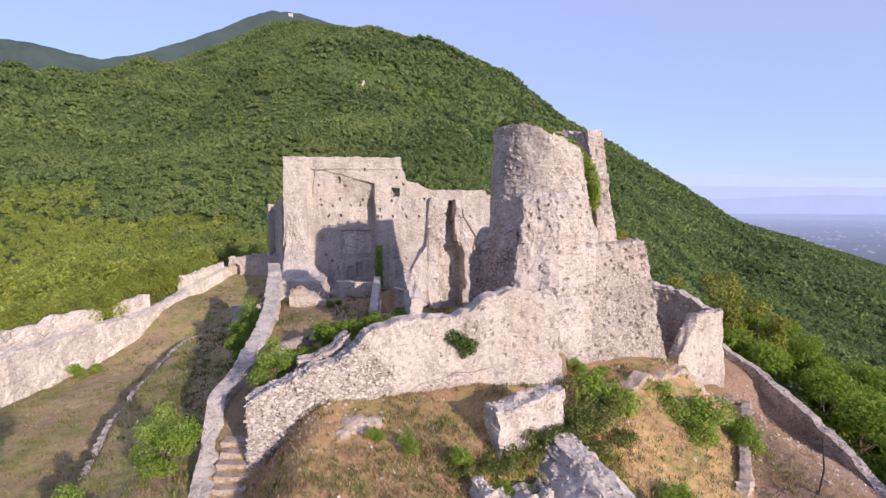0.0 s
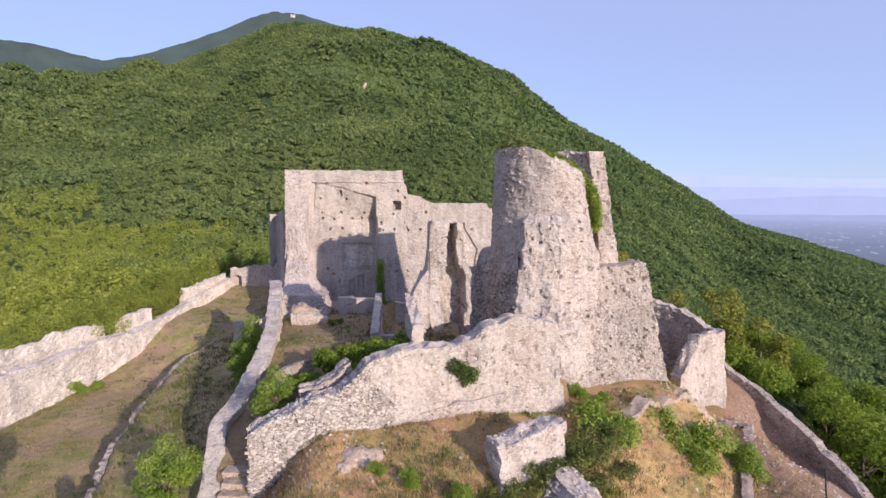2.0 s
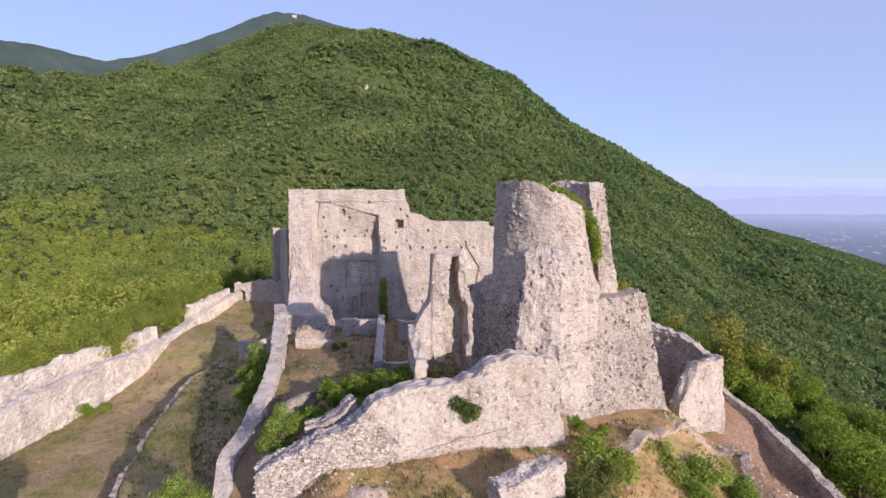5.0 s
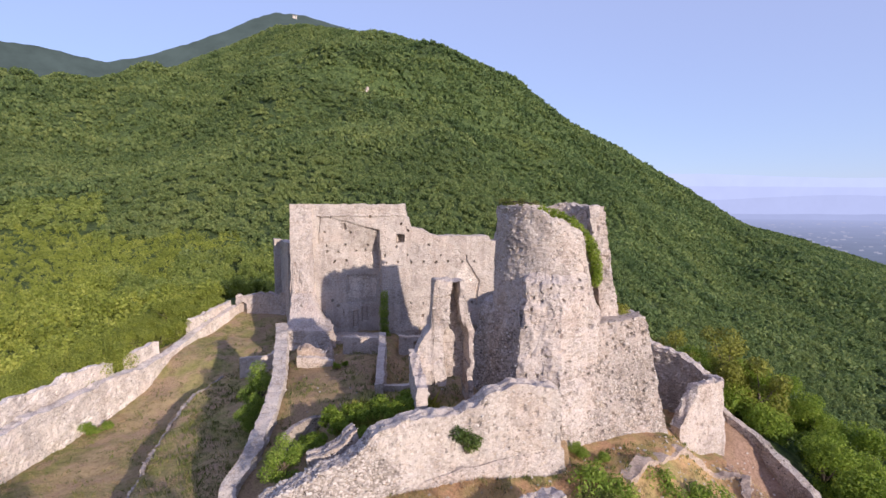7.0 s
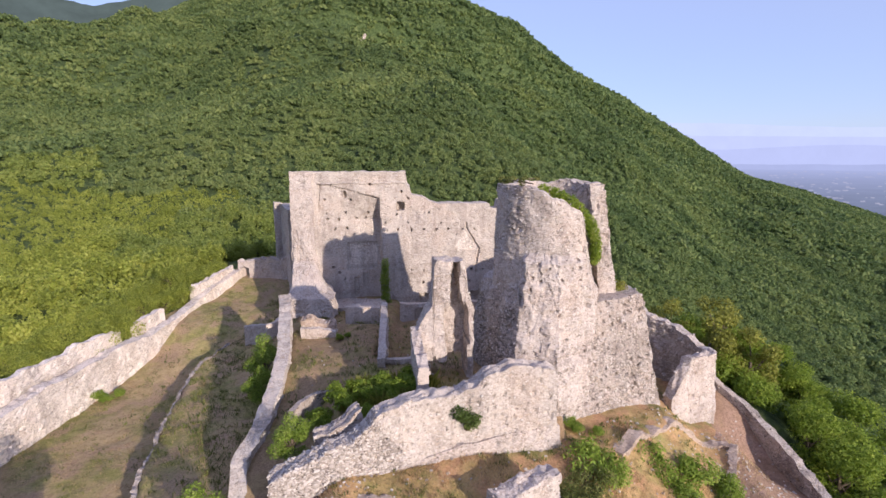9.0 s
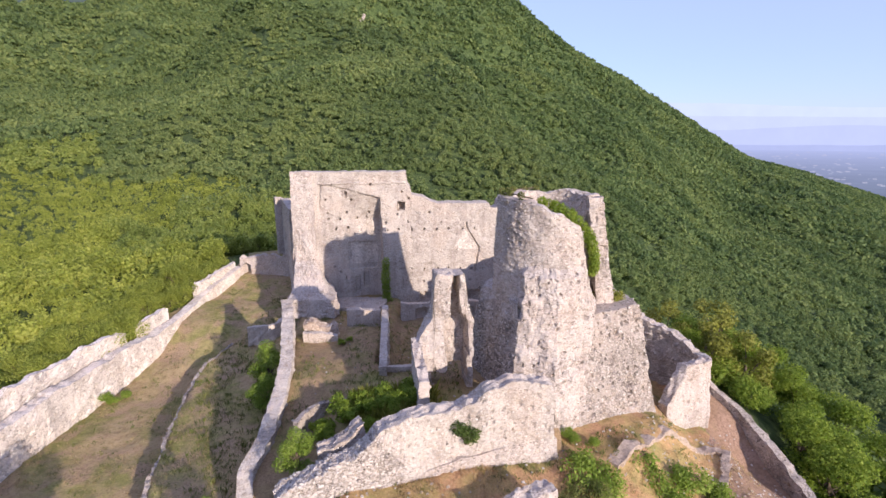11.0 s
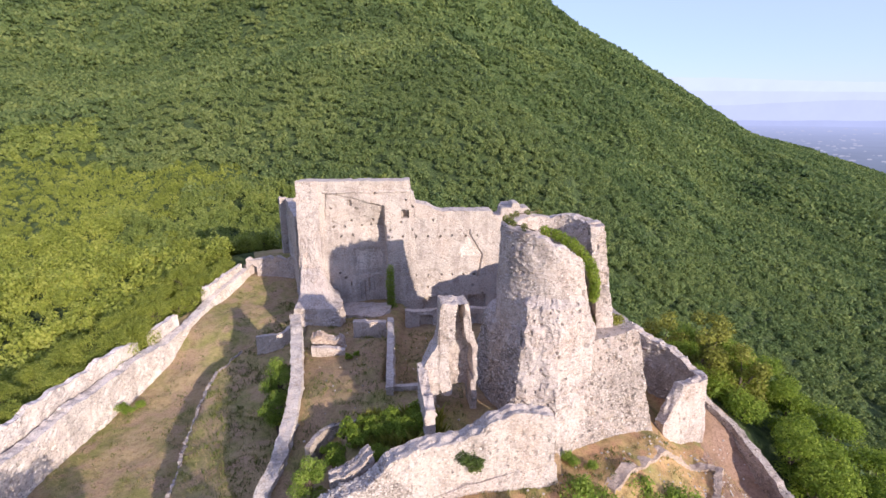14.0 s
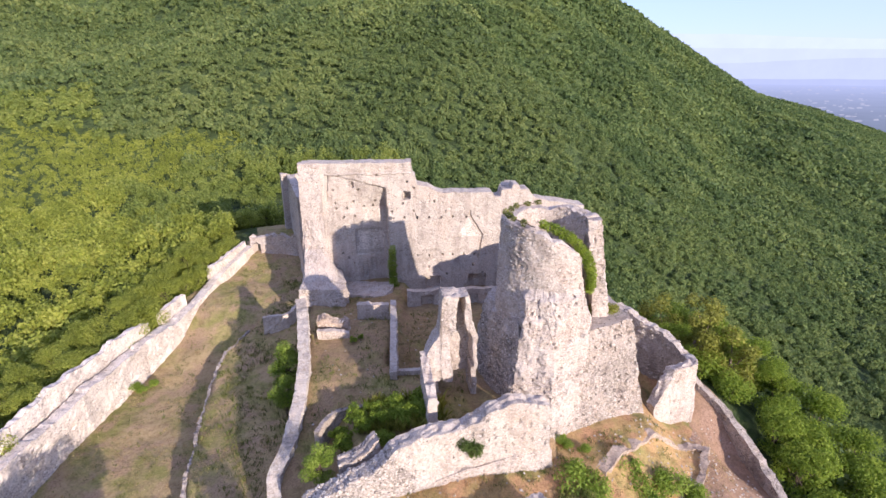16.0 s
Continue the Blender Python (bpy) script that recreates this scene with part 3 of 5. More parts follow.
def tower():
    t = thing("round_tower", "ruined round tower of pale rubble stone, breached on one side", "tower", at=(9.7, 48.2, 0.3))
    place = Matrix.Translation((-9.7, -48.2, -0.3))
    ang = np.arange(8, 317, 3.0)
    r = 4.0
    line = [(TC[0] + r * math.cos(radians(a)), TC[1] + r * math.sin(radians(a))) for a in ang]
    high = np.interp(ang, (8, 60, 90, 150, 180, 205, 235, 250, 265, 277, 286, 293, 298, 303, 310, 316), (19.2, 19.4, 19.3, 19.3, 19.4, 19.4, 19.3, 18.95, 18.4, 18.0, 17.6, 17.2, 15.6, 13.8, 11.8, 10.2))
    made = []
    shaft = wall("shaft", line, 1.3, 8.5, high, 0.13, rough=0.08, lean=0.035, ragged=0.2, seed=4, stones=0.026, lost=0.07)
    made.append(part("shaft", shaft, STONE, t))
    # skirt: battered mass round the foot, its flank facing the court
    foot = [(1.4, 48.5), (4.4, 39.6), (8.5, 38.2), (19.3, 43.9), (18.6, 52), (9, 57)]
    crown = [(3.1, 48.3), (5.75, 40.7), (8.6, 40.5), (17.0, 44.8), (16.2, 51), (9.7, 54.5)]
    mid = [tuple(np.array(a) * 0.2 + np.array(b) * 0.8) for a, b in zip(foot, crown)]
    skirt = loft("skirt", [(-2.0, foot), (8.0, mid), (9.7, crown)], 0.13, 0.1, 8, stones=0.045, lost=0.2)
    made.append(part("skirt", skirt, COARSE, t, "battered rubble skirt round the tower's foot"))
    lo = [(5.75, 40.5), (8.8, 40.1), (12.1, 41.8), (13.0, 43.6), (12.6, 48), (6.5, 48), (5.4, 44.5)]
    hi = [(6.3, 41.3), (8.8, 41.0), (11.2, 41.9), (11.9, 43.6), (11.6, 48), (6.8, 48), (5.8, 44.6)]
    up = [(7.0, 42.6), (8.9, 42.0), (10.9, 42.5), (11.4, 44.2), (11.2, 48), (7.2, 48), (6.6, 45.0)]
    base = [(4.6, 39.4), (8.3, 37.8), (10.6, 39.6), (12.6, 42.4), (13, 48), (6.5, 48), (4.4, 44.5)]
    scarp = loft("scarp", [(-1.0, base), (9.2, lo), (13.2, hi), (14.2, up)], 0.13, 0.13, 15, stones=0.045, lost=0.2)
    made.append(part("scarp", scarp, STONE, t, "sloping masonry scarp against the shaft"))
    ledge = [(2.9, 48.2), (5.6, 40.8), (7.0, 43.5), (6.3, 49), (5.5, 53)]
    inner = [(3.3, 48.2), (5.8, 41.6), (6.6, 44), (5.9, 49), (5.5, 52.6)]
    made.append(part("shoulder", loft("shoulder", [(9.2, ledge), (10.7, inner)], 0.2, 0.13, 44), STONE, t))
    stub_lo = [(13.4, 45.2), (15.0, 45.4), (15.8, 48.6), (13.6, 50.4)]
    stub_hi = [(12.4, 45.9), (13.7, 46.0), (13.8, 48.0), (12.5, 48.6)]
    made.append(part("fragment", loft("fragment", [(9.2, stub_lo), (19.2, stub_hi)], 0.18, 0.09, 77), STONE, t, "tall broken fragment of the shaft"))
    front = lambda c, n: (n[:, 2] < 0.6) * (n[:, 1] < 0.35) * 1.0
    made.append(proud_stones("rubble", skirt, 2400, 3, t, (0.08, 0.22), front))
    made.append(proud_stones("rubble", scarp, 1000, 5, t, (0.08, 0.2), front))
    made.append(proud_stones("rubble", shaft, 2600, 6, t, (0.08, 0.2), front))
    for ob in made:
        ob.matrix_basis = place
    single_stones(skirt, 280, 13, made[1], (0.12, 0.26), front)
    single_stones(scarp, 160, 14, made[2], (0.1, 0.22), front)
    return t


tower()


# ---- palace ruin at the back of the court ----
def palace():
    t = thing("palace_ruin", "tall roofless palace wall of weathered plastered stone", "ruined building", at=(-8, 77, 0))
    place = Matrix.Translation((8, -77, 0))
    line = [(-22.2, 76.15), (-6.2, 77.35), (20.0, 79.2)]
    x0 = -22.2
    # beam holes: rows of joist sockets, and single ones
    holes = [(-8.95, 10.95), (-7.3, 11.0), (-5.4, 10.97), (-3.6, 11.05), (-1.7, 11.0), (-0.1, 11.1), (2.0, 11.0), (3.75, 11.05),
             (-7.1, 5.0), (-5.45, 4.93), (-3.62, 4.93), (-1.64, 5.0), (0.0, 5.05), (1.7, 5.0), (3.4, 5.0), (5.02, 4.94),
             (-9.15, 12.05), (-5.85, 12.0), (-1.1, 12.0), (-2.85, 13.5), (-7.45, 13.2), (-5.75, 15.55), (-6.75, 16.6), (-3.7, 3.1), (-0.95, 1.85), (3.1, 3.3), (4.7, 1.95),
             (-17.65, 15.4), (-14.0, 15.4), (-16.75, 17.55), (-11.27, 17.6), (-17.45, 13.5), (-14.9, 13.5), (-11.7, 13.4), (-17.35, 12.6), (-15.8, 12.5),
             (-13.3, 12.6), (-12.1, 12.6), (-16.4, 11.1), (-14.7, 11.2), (-16.8, 5.5), (-16.0, 4.6), (-15.2, 3.7)]

    def carve(u, z):
        x = x0 + u * 0.9965
        wob = 0.25 * vnoise(x, z, 0, 2.0, 5)
        c = (0.12 + 2.1 * np.clip((x + 18.5) / 8.0, 0.1, 1) * np.clip((16.6 - z) / 4.2, 0.08, 1)) * sst(-18.75, -18.45, x + wob) * sst(-9.75, -10.05, x + 0.6 * wob) * sst(17.65, 17.45, z + 0.27 * (x + 17) + 0.4 * wob)
        c = np.where((x > -18.5) & (x < -10.0) & (z < 9.0), c + 0.25 * box(x, z, -14.7, -10.6, 5.0, 9.7), c)
        for hx, hz in holes:
            c = np.maximum(c, c + 0.55 * box(x, z, hx - 0.12, hx + 0.12, hz - 0.13, hz + 0.15, 0.0))
        c = c + 1.4 * box(x, z, -7.44, -6.32, 13.85, 15.05, 0.0) + 0.6 * box(x, z, -14.95, -14.55, 15.75, 16.5, 0.0)
        c = c - 0.14 * (np.abs(z - 17.75 + 0.05 * np.sin(x)) < 0.14) * (x > -18.6) * (x < -6.2)
        c = c + 0.5 * box(x, z, -13.9, -13.2, 1.2, 3.6) + 0.5 * box(x, z, -12.6, -11.9, 2.0, 4.2)
        c = c + 0.7 * box(x, z, -4.2, -2.0, -0.5, 1.4) + 0.9 * box(x, z, 2.5, 5.2, -0.8, 1.6)
        crack = np.interp(z, (4.5, 6.5, 8.1, 11.2), (4.0, 4.1, 4.45, 2.6))
        c = c + 0.3 * (np.abs(x - crack) < 0.16) * (z > 4.5) * (z < 12)
        c = c + 0.25 * (np.abs(x + 18.55 + 0.12 * np.sin(z)) < 0.17) * (z > 13.6) * (z < 17.6)
        return c + 0.12 * sst(0.25, 0.6, vnoise(x, z, 2.0, 2.6, 15))

    def top(u, x, y):
        return np.interp(x, (-22.2, -21.2, -6.1, -5.95, -5.5, -5.4, -3.8, -2.6, -1.4, 0.7, 6.0, 6.1, 7.2, 7.3, 8.8, 9.0, 9.9, 10.1, 11.4, 12.4, 20.0),
                         (19.3, 19.4, 19.35, 17.5, 17.2, 16.05, 15.8, 15.1, 14.75, 14.85, 14.75, 14.1, 14.1, 15.1, 15.2, 15.9, 15.9, 15.1, 15.0, 13.6, 12.5))

    back = wall("back_wall", line, 3.1, -2.0, top, 0.14, carve, rough=0.035, ragged=0.1, seed=31, stones=0.018, lost=0.05)
    back.materials.append(PLASTER)
    back.materials.append(LIME)
    for p in back.polygons:
        x, z = p.center.x + 0.3 * noise.noise(p.center), p.center.z + 0.3 * noise.noise(p.center * 1.3)
        p.material_index = int((-14.4 < x < -10.6 and 5.6 < z < 8.7) or (0.6 < x < 4.3 and 7.9 < z < 11.2 - 1.75 * abs(x - 2.5)))
    made = [part("back_wall", back, PLASTER, t, "plaster-patched back wall with beam holes")]
    # pier and stepped buttress at the west end
    pier = wall("pier", [(-22.3, 75.2), (-19.2, 75.5)], 1.9, 0.5, [19.35, 19.2], 0.3, rough=0.08, lean=0.045, ragged=0.1, seed=41)
    made.append(part("pier", pier, STONE, t))
    tiers = [(0.6, [(-21.6, 66.9), (-15.2, 66.7), (-14.7, 68.4), (-16.2, 74.8), (-22.7, 74.8)]),
             (3.0, [(-21.5, 67.2), (-15.3, 67.1), (-14.9, 68.3), (-17.0, 74.8), (-22.6, 74.8)]),
             (3.35, [(-21.4, 69.0), (-16.9, 68.8), (-16.6, 69.5), (-17.6, 74.8), (-22.6, 74.8)]),
             (4.4, [(-21.4, 70.6), (-17.7, 70.5), (-17.4, 71.0), (-18.4, 74.8), (-22.5, 74.8)]),
             (7.0, [(-21.7, 73.2), (-19.6, 73.1), (-19.2, 73.5), (-18.9, 74.8), (-22.2, 74.8)]),
             (12.0, [(-21.7, 74.2), (-20.2, 74.2), (-19.7, 74.4), (-19.4, 74.8), (-22.1, 74.8)])]
    butt = loft("buttress", tiers, 0.2, 0.11, 51)
    made.append(part("buttress", butt, STONE, t))
    # wall that carries on behind, in shade
    rear = wall("side_wall", [(-23.0, 78.0), (-31.8, 102.5)], 1.4, -2.0, [13.6, 12.4], 0.4, rough=0.06, seed=61)
    made.append(part("side_wall", rear, PLASTER, t))
    rear = wall("side_wall", [(-33.6, 101.8), (-28.0, 104.5)], 1.2, -2.0, [12.6, 12.2], 0.4, rough=0.06, seed=63)
    made.append(part("side_wall", rear, PLASTER, t))
    side = wall("side_wall", [(8.0, 79.5), (9.5, 86.0)], 1.4, -1.0, [15.4, 14.6], 0.4, rough=0.06, seed=62)
    made.append(part("side_wall", side, PLASTER, t))
    # floor of the vaulted room, its broken edge towards the court
    a = np.linspace(0.15, math.pi - 0.15, 9)
    rim = [(-13.0 - 3.9 * math.cos(v), 71.6 + 2.2 * (1 - math.sin(v)) - 1.6) for v in a] + [(-8.9, 75.5), (-17.2, 75.5)]
    made.append(part("vault_floor", loft("vault_floor", [(-1.0, rim), (0.75, rim)], 0.4, 0.16, 66), STONE, t))
    cellar = wall("cellar_wall", [(-6.6, 70.4), (7.5, 71.2)], 0.9, -2.5, [1.5, 1.7], 0.2,
                  lambda u, z: 0.6 * box(u, z, 2.2, 3.9, -0.9, 0.7) + 0.6 * box(u, z, 8.4, 10.2, -0.8, 0.8), rough=0.05, ragged=0.15, seed=68)
    made.append(part("cellar_wall", cellar, PLASTER, t))
    for ob in made:
        ob.matrix_basis = place
    return t


palace()


# ---- chimney fragment and the walls round it ----
def chimney():
    t = thing("chimney_ruin", "broken masonry chimney with a bottle-shaped flue", "ruined wall", at=(0, 43, 3))
    place = Matrix.Translation((0, -43, -3))
    line = [(-3.0, 42.8), (1.95, 43.35)]

    def top(u, x, y):
        return np.interp(x, (-3.0, -2.8, -2.4, -1.95, -1.4, -1.28, -1.2, 0.0, 1.2, 1.3, 1.45, 1.8, 1.95), (6.4, 7.4, 8.1, 8.8, 9.4, 12.6, 13.2, 13.4, 13.2, 12.5, 11.2, 9.8, 9.2))

    def carve(u, z):
        x = -3.0 + u * 0.994
        mid = np.interp(z, (4, 8, 10, 12.5), (0.6, 0.55, 0.52, 0.5))
        half = np.interp(z, (4, 6.2, 6.5, 8.6, 9.3, 9.9, 12.0, 12.9), (0.82, 0.84, 0.98, 0.98, 0.74, 0.36, 0.26, 0.18))
        return 1.8 * sst(half + 0.07, half - 0.07, np.abs(x - mid)) * (z > 4.0)

    def doorway(u, z):
        x = -3.0 + u * 0.994
        return (x > -1.6) & (x < 1.35) & (z < 4.75 + 0.1 * np.sin(3 * x))

    made = [part("flue_wall", wall("flue_wall", line, 2.2, 2.0, top, 0.12, carve, doorway, rough=0.11, ragged=0.14, seed=71), STONE, t)]
    made.append(part("jamb", wall("jamb", [(-2.75, 42.4), (-2.35, 39.2), (-1.9, 36.8)], 0.8, 2.0, [7.4, 6.7, 6.1], 0.13, rough=0.06, ragged=0.25, seed=73), STONE, t))
    made.append(proud_stones("rubble", made[0].data, 260, 12, t, (0.1, 0.22)))
    for ob in made:
        ob.matrix_basis = place


chimney()


# ---- curtain wall ----
def curtain():
    t = thing("curtain_wall", "curving curtain wall of rough pale rubble stone", "stone wall", at=(-2, 33, 1))
    place = Matrix.Translation((2, -33, -1))
    line = list(zip(CURT_X, CURT_Y))[:-1] + [(7.7, 36.0)]

    def top(u, x, y):
        return np.interp(x, (-11.6, -10, -7.4, -5.8, -4.4, -3.5, -2.3, -0.9, 0.6, 1.3, 2.5, 4.4, 6.8, 7.6, 8.9), (1.4, 2.1, 3.3, 4.05, 5.2, 5.55, 5.7, 5.45, 5.3, 5.8, 6.55, 7.05, 7.05, 6.6, 5.2))

    core = wall("wall_core", line, 1.5, under(0.8), top, 0.15, None, rough=0.08, stones=lambda u, z: np.where(u + 1.5 * np.sin(z * 2.1) < 8.5, 0.07, 0.018), lean=0.05, ragged=0.24, seed=81)
    core.materials.append(RUBBLE)
    core.materials.append(PLASTER)
    for p in core.polygons:
        p.material_index = int(p.center.x + 2.6 * noise.noise(p.center * 0.9) + 0.9 * (p.center.z - 3) > -4.2)
    made = [part("wall_core", core, STONE, t)]
    plinth = wall("plinth", [(-5.0, 31.75), (0.8, 33.85), (4.5, 34.75), (8.0, 35.4)], 0.7, under(0.6), [0.9, 1.9, 2.3, 2.6], 0.3, rough=0.06, lean=0.1, ragged=0.1, seed=83)
    made.append(part("plinth", plinth, STONE, t))
    pier = wall("pier", [(8.0, 37.0), (8.5, 37.4)], 0.7, 0.0, [3.6, 2.9], 0.16, rough=0.12, lean=0.03, seed=85)
    made.append(part("pier", pier, COARSE, t))
    rub = proud_stones("rubble", core, 4200, 21, t, (0.08, 0.2), lambda c, n: (n[:, 1] < 0.3) * np.clip((-2.2 - c[:, 0] - 0.8 * (c[:, 2] - 3)) / 4.0, 0.05, 1.0))
    made.append(rub)
    for ob in made:
        ob.matrix_basis = place
    holder = made[0]
    single_stones(core, 290, 23, holder, (0.14, 0.3), lambda c, n: (n[:, 1] < 0.3) * (c[:, 0] < -5.5) * 1.0 * (c[:, 2] > -2.5))


curtain()


def stretch(name, label, line, thick, top, base, mat, seed, rough=0.08, ragged=0.2, step=0.28, stones=0, category="stone wall", lean=0.0, opening=None):
    """A length of wall as a thing of its own."""
    c = np.mean(np.array(line)[:, :2], 0)
    z = gz(*c)
    t = thing(name, label, category, at=(c[0], c[1], z))
    me = wall("masonry", line, thick, base, top, step, None, opening, rough=rough, ragged=ragged, seed=seed, lean=lean)
    made = [part("masonry", me, mat, t)]
    if stones:
        made.append(proud_stones("rubble", me, stones, seed, t, (0.1, 0.25)))
    for ob in made:
        ob.matrix_basis = Matrix.Translation((-c[0], -c[1], -z))
    return t


# snaking wall down the spur beside the court
stretch("low_wall", "snaking low wall capped with pale mortar", [(-18.2, 56.5), (-17.4, 54), (-15.5, 47), (-14.8, 42), (-14.9, 37.2), (-15.4, 35), (-14.3, 31.5), (-13.6, 28.4), (-12.9, 25.0), (-12.5, 21)],
        1.15, [6.5, 5.9, 3.8, 2.5, 0.9, -0.1, -1.8, -3.1, -4.2, -5.8], under(1.5), TOPPING, 91, 0.06, 0.1, 0.28)
# fallen block and stumps on the fore slope
stretch("wall_block", "toppled block of rubble masonry in dry grass", [(2.7, 28.3), (4.4, 29.3), (6.6, 30.4)], 1.2, [1.7, 2.1, 2.1], under(0.6), STONE, 95, 0.2, 0.3, 0.18, 150, lean=0.1)


def stump():
    """Ridge of broken wall falling towards the viewer, shaded on its west flank, with rubble down the east one."""
    t = thing("wall_stump", "broken stump of pale rubble wall", "stone wall", at=(6.8, 25.5, -2))
    foot = [(3.9, 27.4), (5.2, 20.2), (11.6, 20.4), (9.8, 27.0), (8.2, 29.2), (5.4, 29.2)]
    crest = [(5.9, 27.9), (8.9, 20.8), (9.6, 21.0), (7.7, 27.2), (7.0, 28.4), (6.2, 28.5)]
    me = loft("masonry", [(-3.2, foot), (0.5, crest)], 0.16, 0.2, 97, stones=0.08)
    for v in me.vertices:
        v.co.z -= 0.36 * max(28.2 - v.co.y, 0) * min(max((v.co.z + 3.2) / 3.7, 0), 1)
    me.update()
    made = [part("masonry", me, STONE, t), proud_stones("rubble", me, 600, 98, t, (0.1, 0.3))]
    for ob in made:
        ob.matrix_basis = Matrix.Translation((-6.8, -25.5, 2))


stump()
stretch("wall_stump", "low weathered ledge of earth-stained rubble", [(12.4, 35.4), (14.1, 37.2), (16.3, 39.0), (18.4, 40.6), (21.0, 42.2), (23.4, 42.9), (24.8, 42.5)], 0.9, lambda u, x, y: ground(x, y) + 0.1 + 0.16 * vnoise(x, y, 0, 1.1, 4), under(0.8), BRICK, 98, 0.1, 0.15, 0.17)
stretch("wall_stump", "low heap of broken rubble masonry", [(1.6, 24.6), (3.4, 25.3), (5.4, 25.9)], 1.6, lambda u, x, y: ground(x, y) + 0.95 + 0.3 * vnoise(x, y, 0, 1.0, 6), under(0.8), STONE, 99, 0.22, 0.4, 0.16, 160, lean=0.4)
stretch("path_kerb", "narrow dividing wall between earth paths", [(25.2, 42.6), (22.6, 38.2), (18.0, 30.4)], 0.62, lambda u, x, y: np.maximum(ground(x + 0.4, y), ground(x - 0.4, y)) + 0.35, under(0.8), BRICK, 101, 0.12, 0.12, 0.25, 40)
# court walls
stretch("court_wall", "thin low court wall with plastered top", [(-7.6, 60.5), (-6.0, 45.0)], 0.7, [4.6, 3.7], under(0.5), PLASTER, 103, 0.05, 0.1)
stretch("court_wall", "short cross wall in the court", [(-6.0, 46.2), (-2.4, 46.6)], 0.5, [3.3, 3.1], under(0.5), PLASTER, 104, 0.05, 0.1)
stretch("court_wall", "low plastered wall of a cistern", [(-12.2, 60.6), (-8.2, 60.9)], 0.8, [4.0, 3.9], under(0.5), PLASTER, 105, 0.05, 0.1)
stretch("court_wall", "ruined cross wall with rubble core", [(-16.5, 57.2), (-12.6, 57.6)], 1.6, [3.5, 3.0], under(0.5), BRICK, 106, 0.16, 0.45, 0.22, 90)
stretch("court_wall", "low remains of a court wall", [(-16.0, 54.6), (-12.3, 55.0)], 0.6, [3.3, 2.9], under(0.5), STONE, 107, 0.08, 0.15)
stretch("court_wall", "low kerb of a planted bed", [(-12.0, 37.2), (-11.3, 39.6), (-8.5, 41.0), (-3.0, 41.2)], 0.5, [2.6, 2.7, 2.8, 3.1], under(0.5), RUBBLE, 108, 0.06, 0.1)
stretch("court_wall", "rubble wall head behind the curtain wall", [(-9.2, 33.2), (-7.6, 33.9), (-6.4, 34.4)], 1.3, [2.7, 3.7, 4.4], under(0.5), COARSE, 109, 0.13, 0.25, 0.16, 120)
stretch("cistern", "small square stone cistern beside the low wall", [(-25.8, 63.8), (-22.6, 64.6), (-22.0, 67.8)], 0.5, [0.4, 0.5, 0.6], under(0.8), PLASTER, 110, 0.05, 0.1)
# bastion beyond the tower
stretch("bastion", "open half-round bastion of pale rubble", [(20.2, 45.4), (21.0, 45.8), (21.7, 46.4), (22.4, 46.9), (23.6, 47.3), (25.2, 48.0), (25.6, 49.6), (24.0, 52.6), (21.6, 55.0), (20.0, 57.5)],
        1.0, [-0.2, 0.9, 2.0, 3.1, 3.3, 3.1, 3.1, 4.0, 5.0, 5.2], under(0.6), STONE, 112, 0.1, 0.3, 0.17, 220, lean=0.07)
# unseen wall added behind the tower to shade the palace and court
stretch("court_wall", "tall unseen rubble wall added behind the tower for its shade", [(12.6, 56.0), (14.0, 66.0), (13.0, 77.0)], 1.3, [10.4, 9.8, 8.4], under(0.8), STONE, 113, 0.09, 0.3, 0.35)
# outer walls
stretch("outer_wall", "long outer wall with a ledge inside its parapet", [(-40.6, 10), (-41.0, 38), (-41.0, 50), (-40.2, 60), (-39.3, 66), (-38.9, 73), (-38.2, 80), (-36.2, 88.6)],
        1.4, [-1.4, -1.2, -1.2, -1.1, -1.2, -0.9, 0.6, 2.2], under(1.0), LIME, 115, 0.09, 0.15, 0.4, 600, lean=0.09)
stretch("outer_parapet", "broken parapet of the outer wall", [(-42.3, 10), (-42.6, 38), (-42.6, 50), (-41.7, 58), (-41.3, 62.8)], 0.7, [0.4, 0.5, 0.6, 0.7, 0.1], under(1.0), LIME, 117, 0.08, 0.3, 0.35, 250)
stretch("outer_parapet", "broken parapet of the outer wall", [(-40.9, 65.4), (-40.0, 70.9)], 0.7, [0.3, 0.9], under(1.0), LIME, 118, 0.08, 0.3, 0.35, 60)
stretch("outer_parapet", "broken parapet of the outer wall", [(-39.4, 78.5), (-37.2, 88.6)], 0.7, [1.7, 3.1], under(1.0), LIME, 119, 0.08, 0.3, 0.35, 60)
stretch("cross_wall", "shaded wall closing the outer ward, with a doorway", [(-36.0, 89.5), (-24.0, 87.5)], 1.2, [3.4, 5.0], under(1.0), STONE, 121, 0.09, 0.5, 0.25,
        opening=lambda u, z: (np.abs(u - 1.3) < 0.6) & (z > -0.6) & (z < 2.2 + 0.5 * np.sqrt(np.clip(1 - ((u - 1.3) / 0.62) ** 2, 0, 1))))
stretch("path_wall", "rubble parapet wall along the earth path", [(24.6, 56), (27.0, 51.3), (28.2, 49.6), (29.5, 47.6), (30.2, 45.2), (30.8, 42.5), (31.2, 39.5), (31.0, 35), (29, 25), (26, 15)],
        0.8, [1.0, -0.6, -1.5, -2.7, -3.8, -4.8, -6.0, -7.5, -10.2, -13], under(1.2), COARSE, 123, 0.07, 0.14, 0.22)
